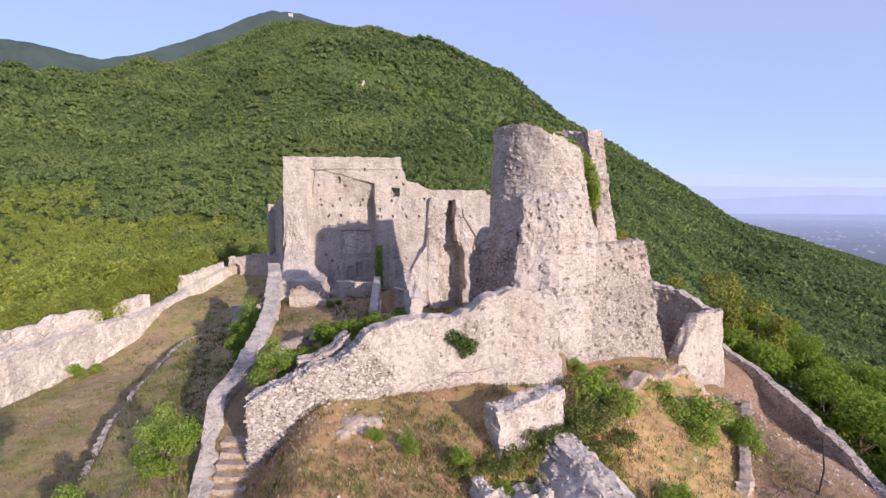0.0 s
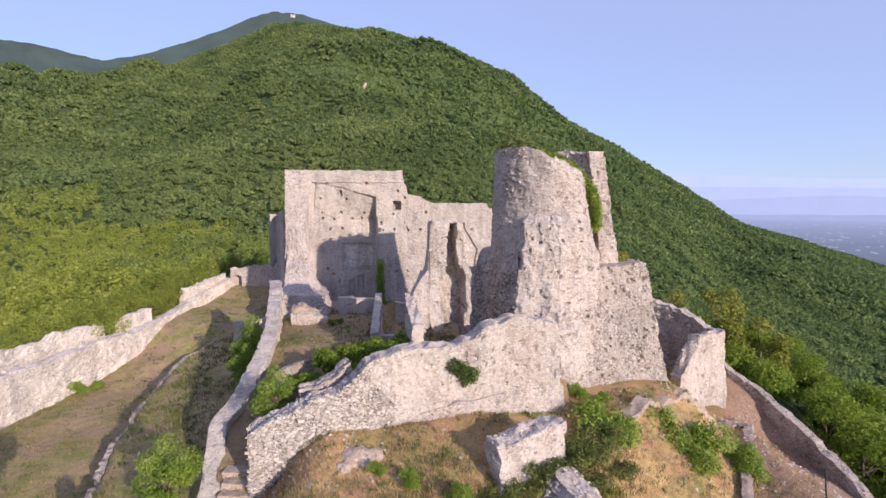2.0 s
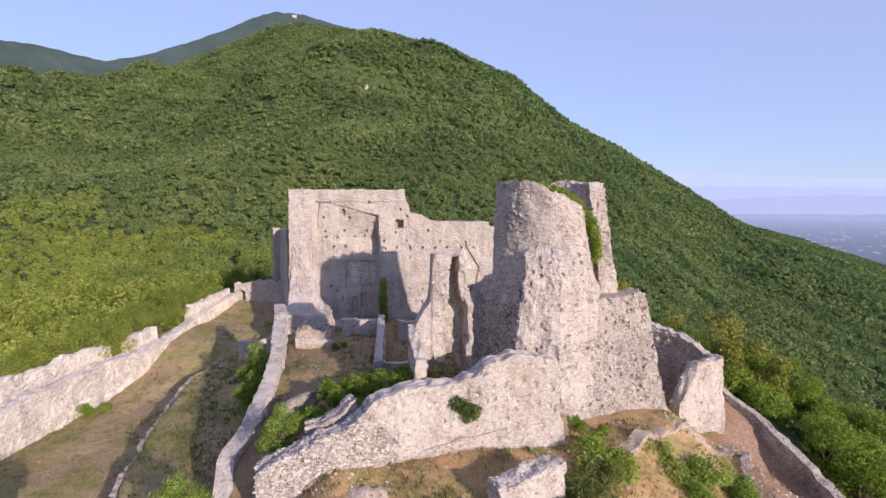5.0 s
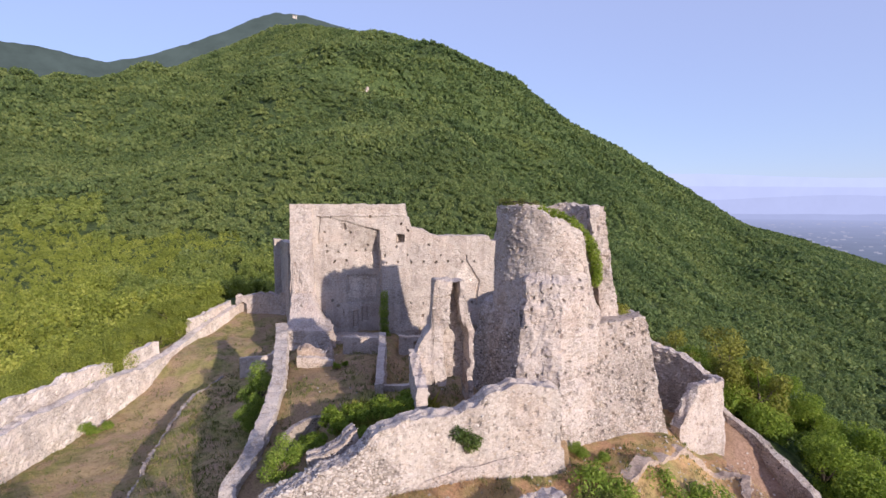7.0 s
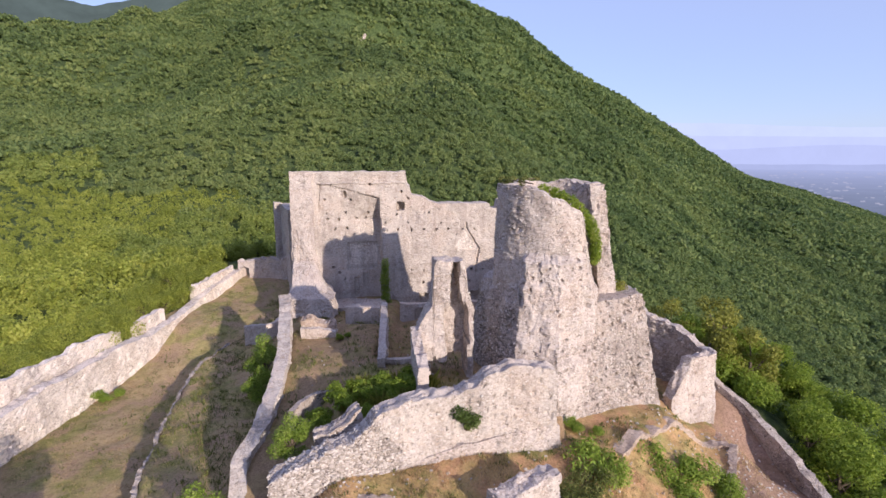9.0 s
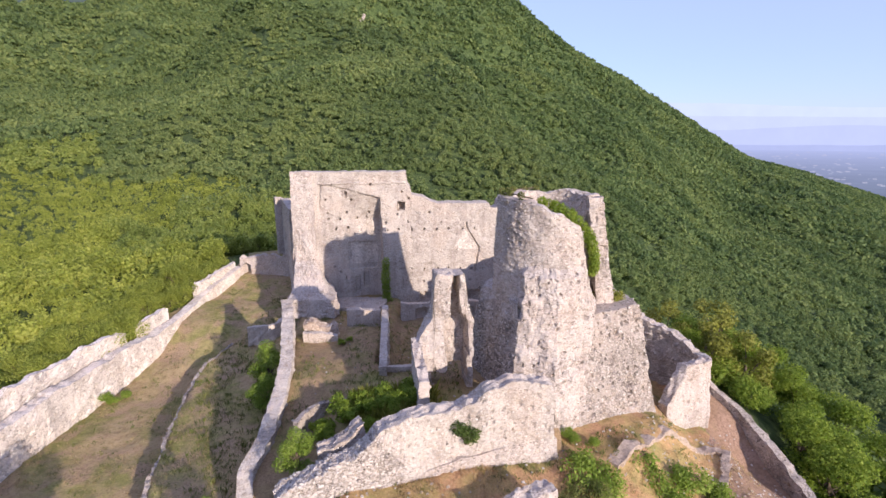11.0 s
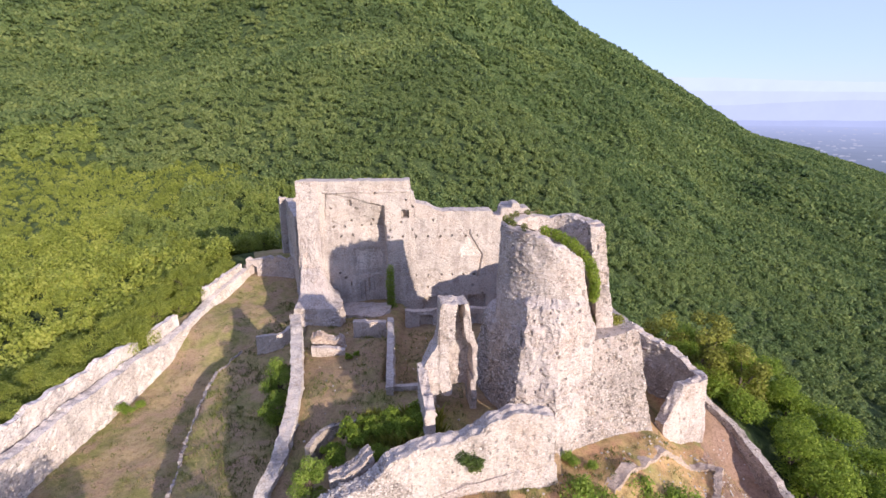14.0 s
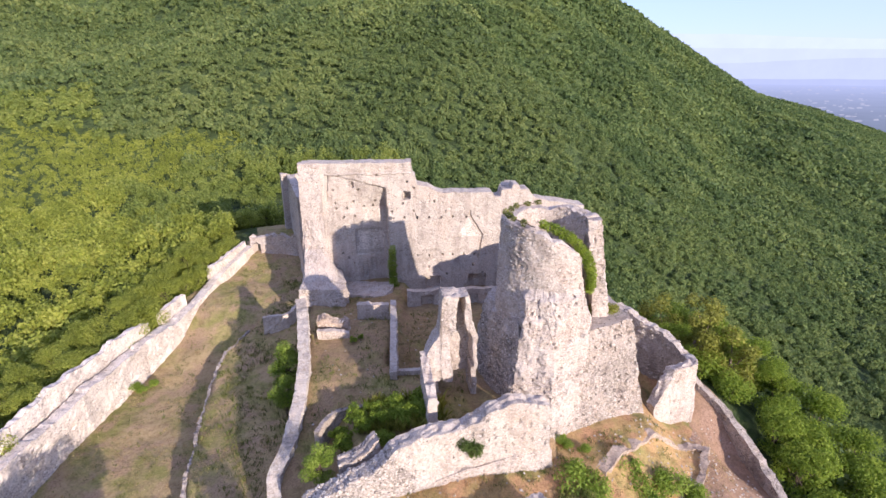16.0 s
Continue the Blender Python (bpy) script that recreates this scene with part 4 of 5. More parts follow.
stretch("terrace_edge", "low earthy retaining wall along the terrace", [(-22.1, 31), (-25.2, 39), (-26.1, 42.5), (-27.8, 48.6), (-29.1, 54), (-29.9, 60), (-28.6, 65)], 0.34, lambda u, x, y: ground(x + 0.9, y) + 0.04, under(0.6), COARSE, 125, 0.14, 0.2, 0.18)


def steps():
    """Broad worn steps between the low wall and the curtain wall's end."""
    t = thing("stone_steps", "broad worn reddish stone steps", "steps", at=(-12.3, 27, gz(-12.3, 27)))
    for k in range(12):
        y = 31.6 - 0.72 * k
        x = float(np.interp(y, LOW_Y, LOW_X)) + 1.75
        bm = bmesh.new()
        bmesh.ops.create_cube(bm, size=1)
        bmesh.ops.scale(bm, vec=(1.9, 0.82, 0.5), verts=bm.verts)
        bmesh.ops.subdivide_edges(bm, edges=bm.edges[:], cuts=3, use_grid_fill=True)
        for v in bm.verts:
            v.co += Vector((noise.noise(v.co * 2 + Vector((k, 0, 0))), noise.noise(v.co * 2 + Vector((0, k, 9))), 0.6 * noise.noise(v.co * 3 + Vector((5, 0, k))))) * 0.09
        ob = part("step", bm, BRICK, t)
        ob.location = (x - t.location.x, y - t.location.y, float(stair_line(y)) - 0.25 - t.location.z)


steps()


# ---- trees and plants ----
def leaf_cloud(rng, blobs, count, size, flat=0.6):
    """Leaf-shaped quads on and in a cluster of ellipsoids (x, y, z, rx, ry, rz)."""
    blobs = np.array(blobs, float)
    vol = blobs[:, 3] * blobs[:, 4] + blobs[:, 3] * blobs[:, 5]
    k = rng.choice(len(blobs), count, p=vol / vol.sum())
    d = rng.normal(size=(count, 3))
    d /= np.linalg.norm(d, axis=1)[:, None]
    c = blobs[k, :3] + d * blobs[k, 3:6] * (rng.uniform(0.55, 1.08, (count, 1)))
    n = d * flat + rng.normal(size=(count, 3)) * 0.6 + np.array([0, 0, 0.45])
    n /= np.linalg.norm(n, axis=1)[:, None]
    a = np.cross(n, rng.normal(size=(count, 3)))
    a /= np.linalg.norm(a, axis=1)[:, None]
    b = np.cross(n, a)
    s = size * rng.uniform(0.6, 1.35, (count, 1))
    droop = n * s * 0.22
    quad = np.stack([c - a * s, c - b * s * 0.55 + droop, c + a * s, c + b * s * 0.55 + droop], 1)
    return quad.reshape(-1, 3)


def cards(name, verts, mat):
    return quads(name, verts, np.arange(len(verts)).reshape(-1, 4), mat)


def limb(bm, a, b, r0, r1, sides=6):
    a, b = Vector(a), Vector(b)
    q = (b - a).to_track_quat("Z", "Y")
    rings = []
    for p, r in ((a, r0), ((a + b) / 2 + Vector((0.04, -0.03, 0)) * (b - a).length, (r0 + r1) / 2), (b, r1)):
        rings.append([bm.verts.new(p + q @ Vector((r * math.cos(i * 2 * math.pi / sides), r * math.sin(i * 2 * math.pi / sides), 0))) for i in range(sides)])
    for lo, hi in zip(rings, rings[1:]):
        for i in range(sides):
            bm.faces.new((lo[i], lo[(i + 1) % sides], hi[(i + 1) % sides], hi[i]))
    bm.faces.new(rings[-1])


def tree(label, height, width, leaves, size, mat, seed, low=0.25, name="tree", category="tree", spread=1.0, limbs=11):
    """A tree or shrub at the origin: tapered trunk with limbs, and an uneven crown of leaves."""
    rng = np.random.RandomState(seed)
    t = thing(name, label, category)
    bm = bmesh.new()
    limb(bm, (0, 0, -0.6), (0.1, 0.05, height * 0.5), height * 0.028 + 0.03, height * 0.016 + 0.02, 8)
    blobs = []
    for i in range(limbs):
        a, h = i * 2.4 + rng.uniform(-0.4, 0.4), rng.uniform(low + 0.12, 0.86)
        reach = width * 0.5 * (1 - 0.75 * abs(h - 0.5) ** 1.3) * rng.uniform(0.35, 0.78) * spread
        c = (reach * math.cos(a), reach * math.sin(a), height * h)
        limb(bm, (0.05, 0.02, height * rng.uniform(0.2, 0.48)), c, height * 0.012 + 0.012, 0.012, 5)
        r = width * rng.uniform(0.15, 0.25)
        blobs.append((*c, r, r, r * rng.uniform(0.7, 0.95)))
    blobs.append((0, 0, height * 0.86, width * 0.16, width * 0.16, height * 0.12))
    part("trunk", bm, BARK, t)
    part("crown", cards("crown", leaf_cloud(rng, blobs, leaves, size), mat), mat, t)
    return t


def bush(label, width, height, leaves, size, mat, seed, name="shrub"):
    rng = np.random.RandomState(seed)
    t = thing(name, label, "shrub")
    blobs, bm = [], bmesh.new()
    for i in range(9):
        a = rng.uniform(0, 6.3)
        d = width * 0.5 * math.sqrt(rng.uniform(0, 0.6))
        h = height * rng.uniform(0.25, 0.75)
        r = width * rng.uniform(0.14, 0.26)
        blobs.append((d * math.cos(a), d * math.sin(a), h, r, r, min(r, height * 0.3)))
        limb(bm, (d * 0.2 * math.cos(a), d * 0.2 * math.sin(a), -0.3), (d * math.cos(a), d * math.sin(a), h), 0.03, 0.01, 5)
    part("stems", bm, BARK, t)
    part("leaves", cards("leaves", leaf_cloud(rng, blobs, leaves, size), mat), mat, t)
    return t


def put(proto, x, y, scale=1.0, turn=0.0, z=None, group="", first=False):
    m = Matrix.LocRotScale((x, y, gz(x, y) if z is None else z), Euler((0, 0, turn)), (scale,) * 3)
    if first:
        proto.matrix_basis = m
        ob = proto
    else:
        ob = copy_thing(proto, m)
    return tagged(ob, group=group)


def planting(proto, group, rows):
    """Sets out a kind of plant: rows of place, size and turn; the first takes the original."""
    for i, row in enumerate(rows):
        x, y, scale, turn = row[:4]
        put(proto, x, y, scale, turn, row[4] if len(row) > 4 else None, group, i == 0)


def woods_mesh(name, places, cards_each, turn, size, seed, mat, tall=0.95):
    """Many trees in one mesh: each a lumpy crown of leaf sprays."""
    rng = np.random.RandomState(seed)
    n, k = len(places), cards_each
    r = places[:, 3:4]
    hub = rng.normal(size=(n, 7, 3))
    hub[..., 2] = np.abs(hub[..., 2]) * 0.8
    hub = hub / np.linalg.norm(hub, axis=2)[..., None] * 0.62
    pick = rng.randint(0, 7, (n, k))
    d = rng.normal(size=(n, k, 3))
    d[..., 2] = np.abs(d[..., 2]) - 0.25
    d /= np.linalg.norm(d, axis=2)[..., None]
    c = np.take_along_axis(hub, pick[..., None], 1) + d * 0.5 * rng.uniform(0.7, 1.1, (n, k, 1))
    c = places[:, None, :3] + c * r[:, None] * np.concatenate([np.ones((n, 1, 2)), tall * rng.uniform(0.7, 1.3, (n, 1, 1))], 2)
    c[..., 2] += r * 0.6
    c, nn = c.reshape(-1, 3), (d + rng.normal(size=d.shape) * turn).reshape(-1, 3)
    nn /= np.linalg.norm(nn, axis=1)[:, None]
    a = np.cross(nn, rng.normal(size=nn.shape))
    a /= np.linalg.norm(a, axis=1)[:, None]
    b = np.cross(nn, a)
    s = size * rng.uniform(0.7, 1.3, (n * k, 1)) * np.repeat(np.sqrt(r), k, 0)
    v = np.stack([c - a * s - b * s * 0.5, c + a * s - b * s * 0.6, c + b * s], 1).reshape(-1, 3)
    return quads(name, v, np.arange(len(v)).reshape(-1, 3), mat)


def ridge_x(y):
    """Line of the spur that parts the lighter woods from the darker woods."""
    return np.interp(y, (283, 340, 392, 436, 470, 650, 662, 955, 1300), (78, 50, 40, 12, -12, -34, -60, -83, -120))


def forest():
    rng = np.random.RandomState(11)

    def places(r0, r1, gap, a0, a1, size, keep=None, vary=0.35):
        n = int(0.5 * (r1 ** 2 - r0 ** 2) * radians(a1 - a0) / gap ** 2)
        r = np.sqrt(rng.uniform(r0 ** 2, r1 ** 2, n))
        a = np.radians(rng.uniform(a0, a1, n))
        x, y = r * np.sin(a), r * np.cos(a)
        lim = np.interp(np.degrees(a), BEAR, DIST)
        ok = (r < lim * 1.04) | ((a > 0.42) & (r < 1500))
        ok &= ~((x > np.interp(y, PAR_Y, PAR_X) - 6) & (x < np.interp(y, RIM_Y, RIM_X) + 7) & (y < np.where(x < -21, 112, 90)))
        if keep is not None:
            ok &= keep(x, y)
        x, y = x[ok], y[ok]
        s = size * rng.uniform(1 - vary, 1 + vary, len(x)) * (1 + 0.25 * vnoise(x, y, 0, 25, 6))
        return np.stack([x, y, ground(x, y) - 0.3 * s, s], 1)

    scrub = lambda x, y: ~pasture(x, y)
    pale_side, dark_side = lambda x, y: scrub(x, y) & (x < ridge_x(y) + 14 * vnoise(x, y, 0, 40, 2)), lambda x, y: x >= ridge_x(y) + 14 * vnoise(x, y, 0, 40, 2)
    for name, ps, k, size, mat in (("woodland_west", places(45, 130, 2.9, -47, -5, 1.9, scrub, 0.55), 400, 0.17, LEAF),
                                   ("woodland_west", places(120, 210, 3.2, -47, -33, 1.9, scrub, 0.5), 260, 0.17, LEAF),
                                   ("woodland_west", places(115, 210, 3.2, -33, -5, 1.9, scrub, 0.5), 260, 0.17, SCRUB),
                                   ("woodland_west", places(110, 330, 1.8, -49, -20, 1.0, pasture, 0.6), 60, 0.17, LEAF),
                                   ("woodland_east", places(45, 215, 3.7, -5, 47, 2.5, None, 0.35), 190, 0.2, DARK_WOODS),
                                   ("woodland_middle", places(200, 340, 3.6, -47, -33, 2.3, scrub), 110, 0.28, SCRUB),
                                   ("woodland_middle", places(200, 340, 3.6, -33, 45, 2.4, pale_side), 110, 0.28, WOODS),
                                   ("woodland_middle", places(205, 340, 3.6, -10, 46, 2.4, dark_side), 110, 0.28, DARK_WOODS),
                                   ("woodland_middle", places(330, 640, 4.4, -44, 30, 2.9, pale_side), 42, 0.52, WOODS),
                                   ("woodland_middle", places(330, 640, 4.4, -10, 44, 2.9, dark_side), 42, 0.52, DARK_WOODS),
                                   ("woodland_far", places(620, 1900, 5.2, -42, 20, 3.5, pale_side), 15, 0.95, WOODS),
                                   ("woodland_far", places(620, 2000, 5.4, -12, 42, 3.6, dark_side), 15, 0.95, DARK_WOODS)):
        west = name == "woodland_west"
        me = woods_mesh(name, ps, k, 0.7 if west else 0.42, size, len(ps), mat, 1.6 if west else 1.05)
        tagged(new(name, me), "dense green deciduous woodland covering the hillside", "woodland", kind="stuff")


forest()

# trees that stand out near the walls
fig = tree("bright green young fig tree", 5.2, 3.9, 7500, 0.072, LEAF_BRIGHT, 3, 0.0)
# the last four stand out of view, added to shade the outer ward
planting(fig, "young trees by the low wall", [(-16.2, 29.8, 1.02, 0.3, -3.7), (-18.6, 50.5, 1.25, 2.0), (-17.6, 46.6, 0.95, 4.0), (-11.0, 33.6, 0.8, 1.0, 0.2), (-18.6, 25.0, 0.9, 5.0, -5.5), (-28.0, 27.0, 1.7, 0.6), (-25.0, 22.0, 1.8, 2.6), (-33.0, 29.0, 1.6, 4.1), (-29.5, 23.0, 1.8, 5.2)])
oak = tree("full broad-leaved tree on the slope", 9.0, 8.2, 8500, 0.16, LEAF_GREEN, 5, 0.05, limbs=15)
rows = []
rng = np.random.RandomState(21)
for y in np.arange(30, 66, 4.2):
    for k in range(3):
        x = float(np.interp(y, RIM_Y, RIM_X)) + 4.2 + k * 5.0 + rng.uniform(-1.2, 1.2)
        yy = y + rng.uniform(-1.5, 1.5)
        tip = float(np.interp(yy, (30, 47, 58, 66), (-5.0, -1.0, 3.6, 4.0))) - 0.9 * k + rng.uniform(-0.9, 0.6)
        size = rng.uniform(0.8, 1.1)
        rows.append((x, yy, size, rng.uniform(0, 6.3), tip - 9.0 * size))
planting(oak, "trees below the path wall", rows)
olive = tree("yellowing tree beside the bastion", 8.0, 6.5, 5000, 0.15, LEAF_OLIVE, 8, 0.05)
planting(olive, "trees below the path wall", [(29.6, 57.0, 1.05, 0.0, -3.6), (32.6, 60.0, 1.05, 2.0, -3.4), (27.6, 62.5, 0.95, 4.0, -3.2), (33.6, 55.4, 0.95, 1.0, -5.0)])
hedge = tree("dense green tree outside the outer wall", 6.5, 6.8, 7000, 0.12, LEAF, 12, 0.02, limbs=16)
rows = []
for y in np.arange(24, 92, 3.4):
    for k in range(2):
        x = float(np.interp(y, PAR_Y, PAR_X)) - 2.7 - k * 3.8 + rng.uniform(-0.9, 0.9)
        yy = y + rng.uniform(-1.5, 1.5)
        tip = float(np.interp(yy, (30, 60, 75, 90), (1.9, 2.4, 3.6, 5.4))) + 0.2 * k + rng.uniform(-0.8, 0.5)
        size = rng.uniform(0.8, 1.1)
        rows.append((x, yy, size, rng.uniform(0, 6.3), tip - 6.5 * size))
for k in range(34):
    x, y = rng.uniform(-82, -40), rng.uniform(92, 140)
    if x < -37.5 - 0.1 * (y - 90):
        rows.append((x, y, rng.uniform(0.6, 1.05), rng.uniform(0, 6.3), gz(x, y) - 0.2))
planting(hedge, "trees outside the outer wall", rows)

# shrubs
shrub = bush("leafy green shrub in dry grass", 2.6, 1.9, 3600, 0.062, LEAF_BRIGHT, 31)
planting(shrub, "shrubs", [(9.6, 34.2, 1.35, 0, -1.2), (10.9, 34.8, 1.5, 2, -1.6), (10.2, 33.0, 1.1, 4.4, -1.6), (16.2, 36.2, 1.4, 1, -3.0), (17.6, 36.8, 1.3, 4, -3.6), (16.9, 35.0, 1.1, 3, -3.9),
                           (21.6, 35.8, 1.0, 0.5), (12.2, 26.0, 1.0, 2.2), (13.4, 27.4, 0.8, 1.2), (3.4, 25.9, 0.4, 1), (-1.6, 27.4, 0.42, 1), (0.8, 26.8, 0.5, 3), (-3.6, 28.2, 0.36, 2), (-38.6, 55.0, 0.6, 2), (-37.8, 56.0, 0.5, 4), (10.0, 38.1, 0.5, 1.5), (11.4, 37.6, 0.4, 3.1)])
creeper = bush("low dark green creeping shrub over stones", 3.0, 1.1, 3000, 0.062, WEED, 37)
planting(creeper, "creeping shrubs", [(4.4, 28.0, 0.9, 0), (5.6, 28.8, 1.0, 2), (7.0, 29.4, 1.1, 4), (8.6, 30.2, 1.2, 1), (4.6, 26.4, 0.7, 3), (9.6, 31.6, 1.1, 5), (3.0, 27.2, 0.75, 1.3), (1.9, 26.8, 0.6, 2.2), (8.4, 28.6, 0.9, 0.4), (10.2, 29.8, 0.8, 2.9), (0.8, 26.2, 0.6, 4.6)])
capers = bush("round caper bush growing out of the wall", 2.4, 1.7, 2200, 0.08, LEAF_DARK, 33)
put(capers, 1.3, 34.0, 1.0, 0, 3.1, first=True)
bed = bush("tall weeds and shrubs in the planted bed", 2.4, 1.6, 2200, 0.085, LEAF_GREEN, 35)
planting(bed, "shrubs in the bed", [(-9.6, 36.4, 1.0, 0), (-8.0, 37.4, 1.0, 1), (-6.2, 38.0, 1.0, 2), (-4.8, 38.6, 1.0, 3), (-3.6, 39.2, 0.9, 4), (-6.0, 35.8, 0.8, 5), (-10.2, 38.0, 0.8, 2.5), (-8.8, 38.6, 1.1, 0.7), (-7.0, 39.4, 1.0, 1.9), (-5.4, 39.8, 1.1, 3.6), (-4.2, 38.0, 1.0, 5.1), (-2.9, 38.6, 1.15, 2.2), (-3.2, 40.2, 1.0, 0.2), (-11.6, 53.6, 0.5, 1.0), (-10.8, 54.2, 0.4, 3.0)])


def ivy(name, label, stem, width, count, leaf, seed, mat):
    """A climber along a line of points."""
    rng = np.random.RandomState(seed)
    t = thing(name, label, "climbing plant", at=stem[-1])
    line = np.array(stem) - np.array(stem[-1])
    blobs = [(*p, width * rng.uniform(0.7, 1.1), width * 0.8, width * rng.uniform(0.7, 1.1)) for a, b in zip(line, line[1:]) for p in (a, (a + b) / 2)]
    bm = bmesh.new()
    for a, b in zip(line, line[1:]):
        limb(bm, a, b, 0.05, 0.05, 5)
    part("stem", bm, BARK, t)
    part("leaves", cards("leaves", leaf_cloud(rng, blobs, count, leaf), mat), mat, t)
    return t


ivy("ivy", "ivy spilling through the tower's breach", [(8.2, 45.6, 18.9), (9.3, 45.2, 18.5), (10.3, 44.9, 18.0), (11.2, 44.8, 17.3), (11.9, 44.8, 16.4), (12.5, 44.9, 15.3), (12.8, 44.9, 14.2), (12.8, 44.9, 13.2), (12.6, 44.8, 12.4)], 0.62, 6500, 0.085, 41, LEAF_GREEN)
ivy("ivy", "ivy on the palace wall's corner", [(-9.0, 74.3, 6.4), (-9.1, 74.4, 4.6), (-9.1, 74.5, 3.0), (-9.0, 74.4, 1.4), (-8.9, 74.3, 0.0)], 0.8, 3600, 0.1, 43, LEAF_BRIGHT)
ivy("rim_grass", "tufts of grass along the tower's rim", [(8.6, 51.6, 19.5), (6.2, 50.1, 19.5), (4.9, 47.4, 19.6), (5.3, 44.8, 19.7), (6.9, 42.7, 19.5)], 0.36, 1500, 0.08, 44, WEED)
ivy("ledge_grass", "dry grass and weeds on the skirt's ledge", [(13.6, 46.2, 9.9), (15.2, 46.2, 10.0), (16.3, 46.8, 9.9)], 0.75, 2600, 0.08, 45, LEAF_OLIVE)

ROCK_X, ROCK_Y = -96.0, 628.0


def outcrop():
    rng = np.random.RandomState(77)
    t = thing("rock_outcrop", "bare pale rock outcrop among hillside woods", "rock", at=(ROCK_X, ROCK_Y, float(hill(ROCK_X, ROCK_Y))))
    for k in range(9):
        bm = bmesh.new()
        bmesh.ops.create_icosphere(bm, subdivisions=2, radius=1)
        for v in bm.verts:
            v.co = Vector((v.co.x * 1.8, v.co.y * 1.6, v.co.z * 2.4)) * (1 + 0.25 * noise.noise(v.co * 2 + Vector((k, 0, 0))))
        ob = part("rock", bm, STONE, t)
        x, y = k * 0.9 - 4 + rng.uniform(-0.8, 0.8), k * 2.6 - 12
        ob.location = (x, y, float(hill(ROCK_X + x, ROCK_Y + y)) - t.location.z + 2.6)


outcrop()


def summit_ruin():
    """Small pale building with a mast on the far summit."""
    a, r = radians(-15.55), 2860
    x, y = r * math.sin(a), r * math.cos(a)
    t = thing("summit_building", "small white building on the far summit", "building", at=(x, y, 13 + r * math.tan(radians(18.2))))
    for dx, w, d, h in ((-7, 5, 5, 8), (1, 8, 6, 5), (10, 5, 5, 6.5)):
        bm = bmesh.new()
        bmesh.ops.create_cube(bm, size=1)
        bmesh.ops.scale(bm, vec=(w, d, h + 14), verts=bm.verts)
        bmesh.ops.bevel(bm, geom=bm.edges[:], offset=0.6, segments=1, affect="EDGES")
        ob = part("wall", bm, LIME, t)
        ob.location = (dx, 0, h / 2 - 7)


summit_ruin()

# ---- dry grass, weeds and loose stones ----
def tufts(name, label, count, area, mat, seed, height, blades=7, keep=None):
    """Tufts of blades strewn over a stretch of the ground (x0, x1, y0, y1)."""
    rng = np.random.RandomState(seed)
    x, y = rng.uniform(area[0], area[1], count), rng.uniform(area[2], area[3], count)
    ok = (vnoise(x, y, 0, 2.4, seed) + rng.uniform(-0.6, 0.6, count) > 0)
    if keep is not None:
        ok &= keep(x, y)
    x, y = x[ok], y[ok]
    n = len(x)
    root = np.stack([x, y, ground(x, y) - 0.03], 1)[:, None] + rng.normal(size=(n, blades, 3)) * np.array([0.16, 0.16, 0.0])
    h = height * rng.uniform(0.5, 1.4, (n, 1, 1)) * rng.uniform(0.6, 1.2, (n, blades, 1))
    tip = root + np.concatenate([rng.normal(size=(n, blades, 2)) * 0.35, np.ones((n, blades, 1))], 2) * h
    side = rng.normal(size=(n, blades, 3)) * np.array([1, 1, 0.1])
    side = side / np.linalg.norm(side, axis=2)[..., None] * h * 0.085
    mid = (root + tip) / 2
    v = np.stack([root, mid - side, tip, mid + side], 2).reshape(-1, 3)
    return tagged(new(name, cards(name, v, mat)), label, "grass", kind="stuff")


def fore(x, y):
    foot = np.where(x > 8.6, 37.4 + 0.53 * (x - 8.6), np.interp(x, CURT_X, CURT_Y) - 0.8)
    return (y < foot) & (x > np.interp(y, LOW_Y, LOW_X) + 1.0) & (x < np.interp(y, RIM_Y, RIM_X) - 1)


def ward(x, y):
    return (x > np.interp(y, PAR_Y, PAR_X) + 2.2) & (x < np.interp(y, LOW_Y, LOW_X) - 0.8)


def terrace(x, y):
    return ward(x, y) & (x > np.interp(y, (20, 31, 39, 42.5, 48.6, 54, 60, 66), (-20.5, -22.3, -25.4, -26.3, -28.0, -29.3, -30.2, -28.0)) + 0.6)


def court(x, y):
    return (y > np.interp(x, CURT_X, CURT_Y) + 1) & (x > np.interp(y, LOW_Y, LOW_X) + 0.8)


tufts("dry_grass", "dry straw-coloured grass on the fore slope", 12000, (-13, 27, 19, 44), GRASS, 51, 0.2, 8, fore)
tufts("dry_weeds", "russet dry weeds on the fore slope", 5000, (-12, 12, 20, 35), RUSSET, 52, 0.24, 9, fore)
tufts("weeds", "green weeds among dry grass", 4200, (-11, 24, 19, 43), WEED, 53, 0.26, 10, fore)
tufts("weeds", "dark green weeds on the fore slope", 900, (-9, 8, 22, 31), WEED, 60, 0.24, 9, fore)
tufts("dry_grass", "short dry grass in the outer ward", 9000, (-41, -13, 22, 88), GRASS, 54, 0.2, 5, ward)
tufts("weeds", "green weeds in the outer ward", 5000, (-41, -13, 22, 88), WEED, 55, 0.26, 6, ward)
tufts("weeds", "dark green weeds along the terrace", 5500, (-30, -14, 22, 80), WEED, 57, 0.34, 8, terrace)
tufts("grass", "lush yellow-green grass on the fore slope", 1500, (2.4, 10, 24.0, 28.6), LEAF_OLIVE, 58, 0.3, 9, fore)
tufts("grass", "tall yellowing grass in the planted bed", 500, (-8, -1, 37, 41), LEAF_OLIVE, 59, 0.9, 12, court)
tufts("weeds", "green weeds in the court", 2600, (-17, 1, 36, 70), WEED, 56, 0.3, 7, court)


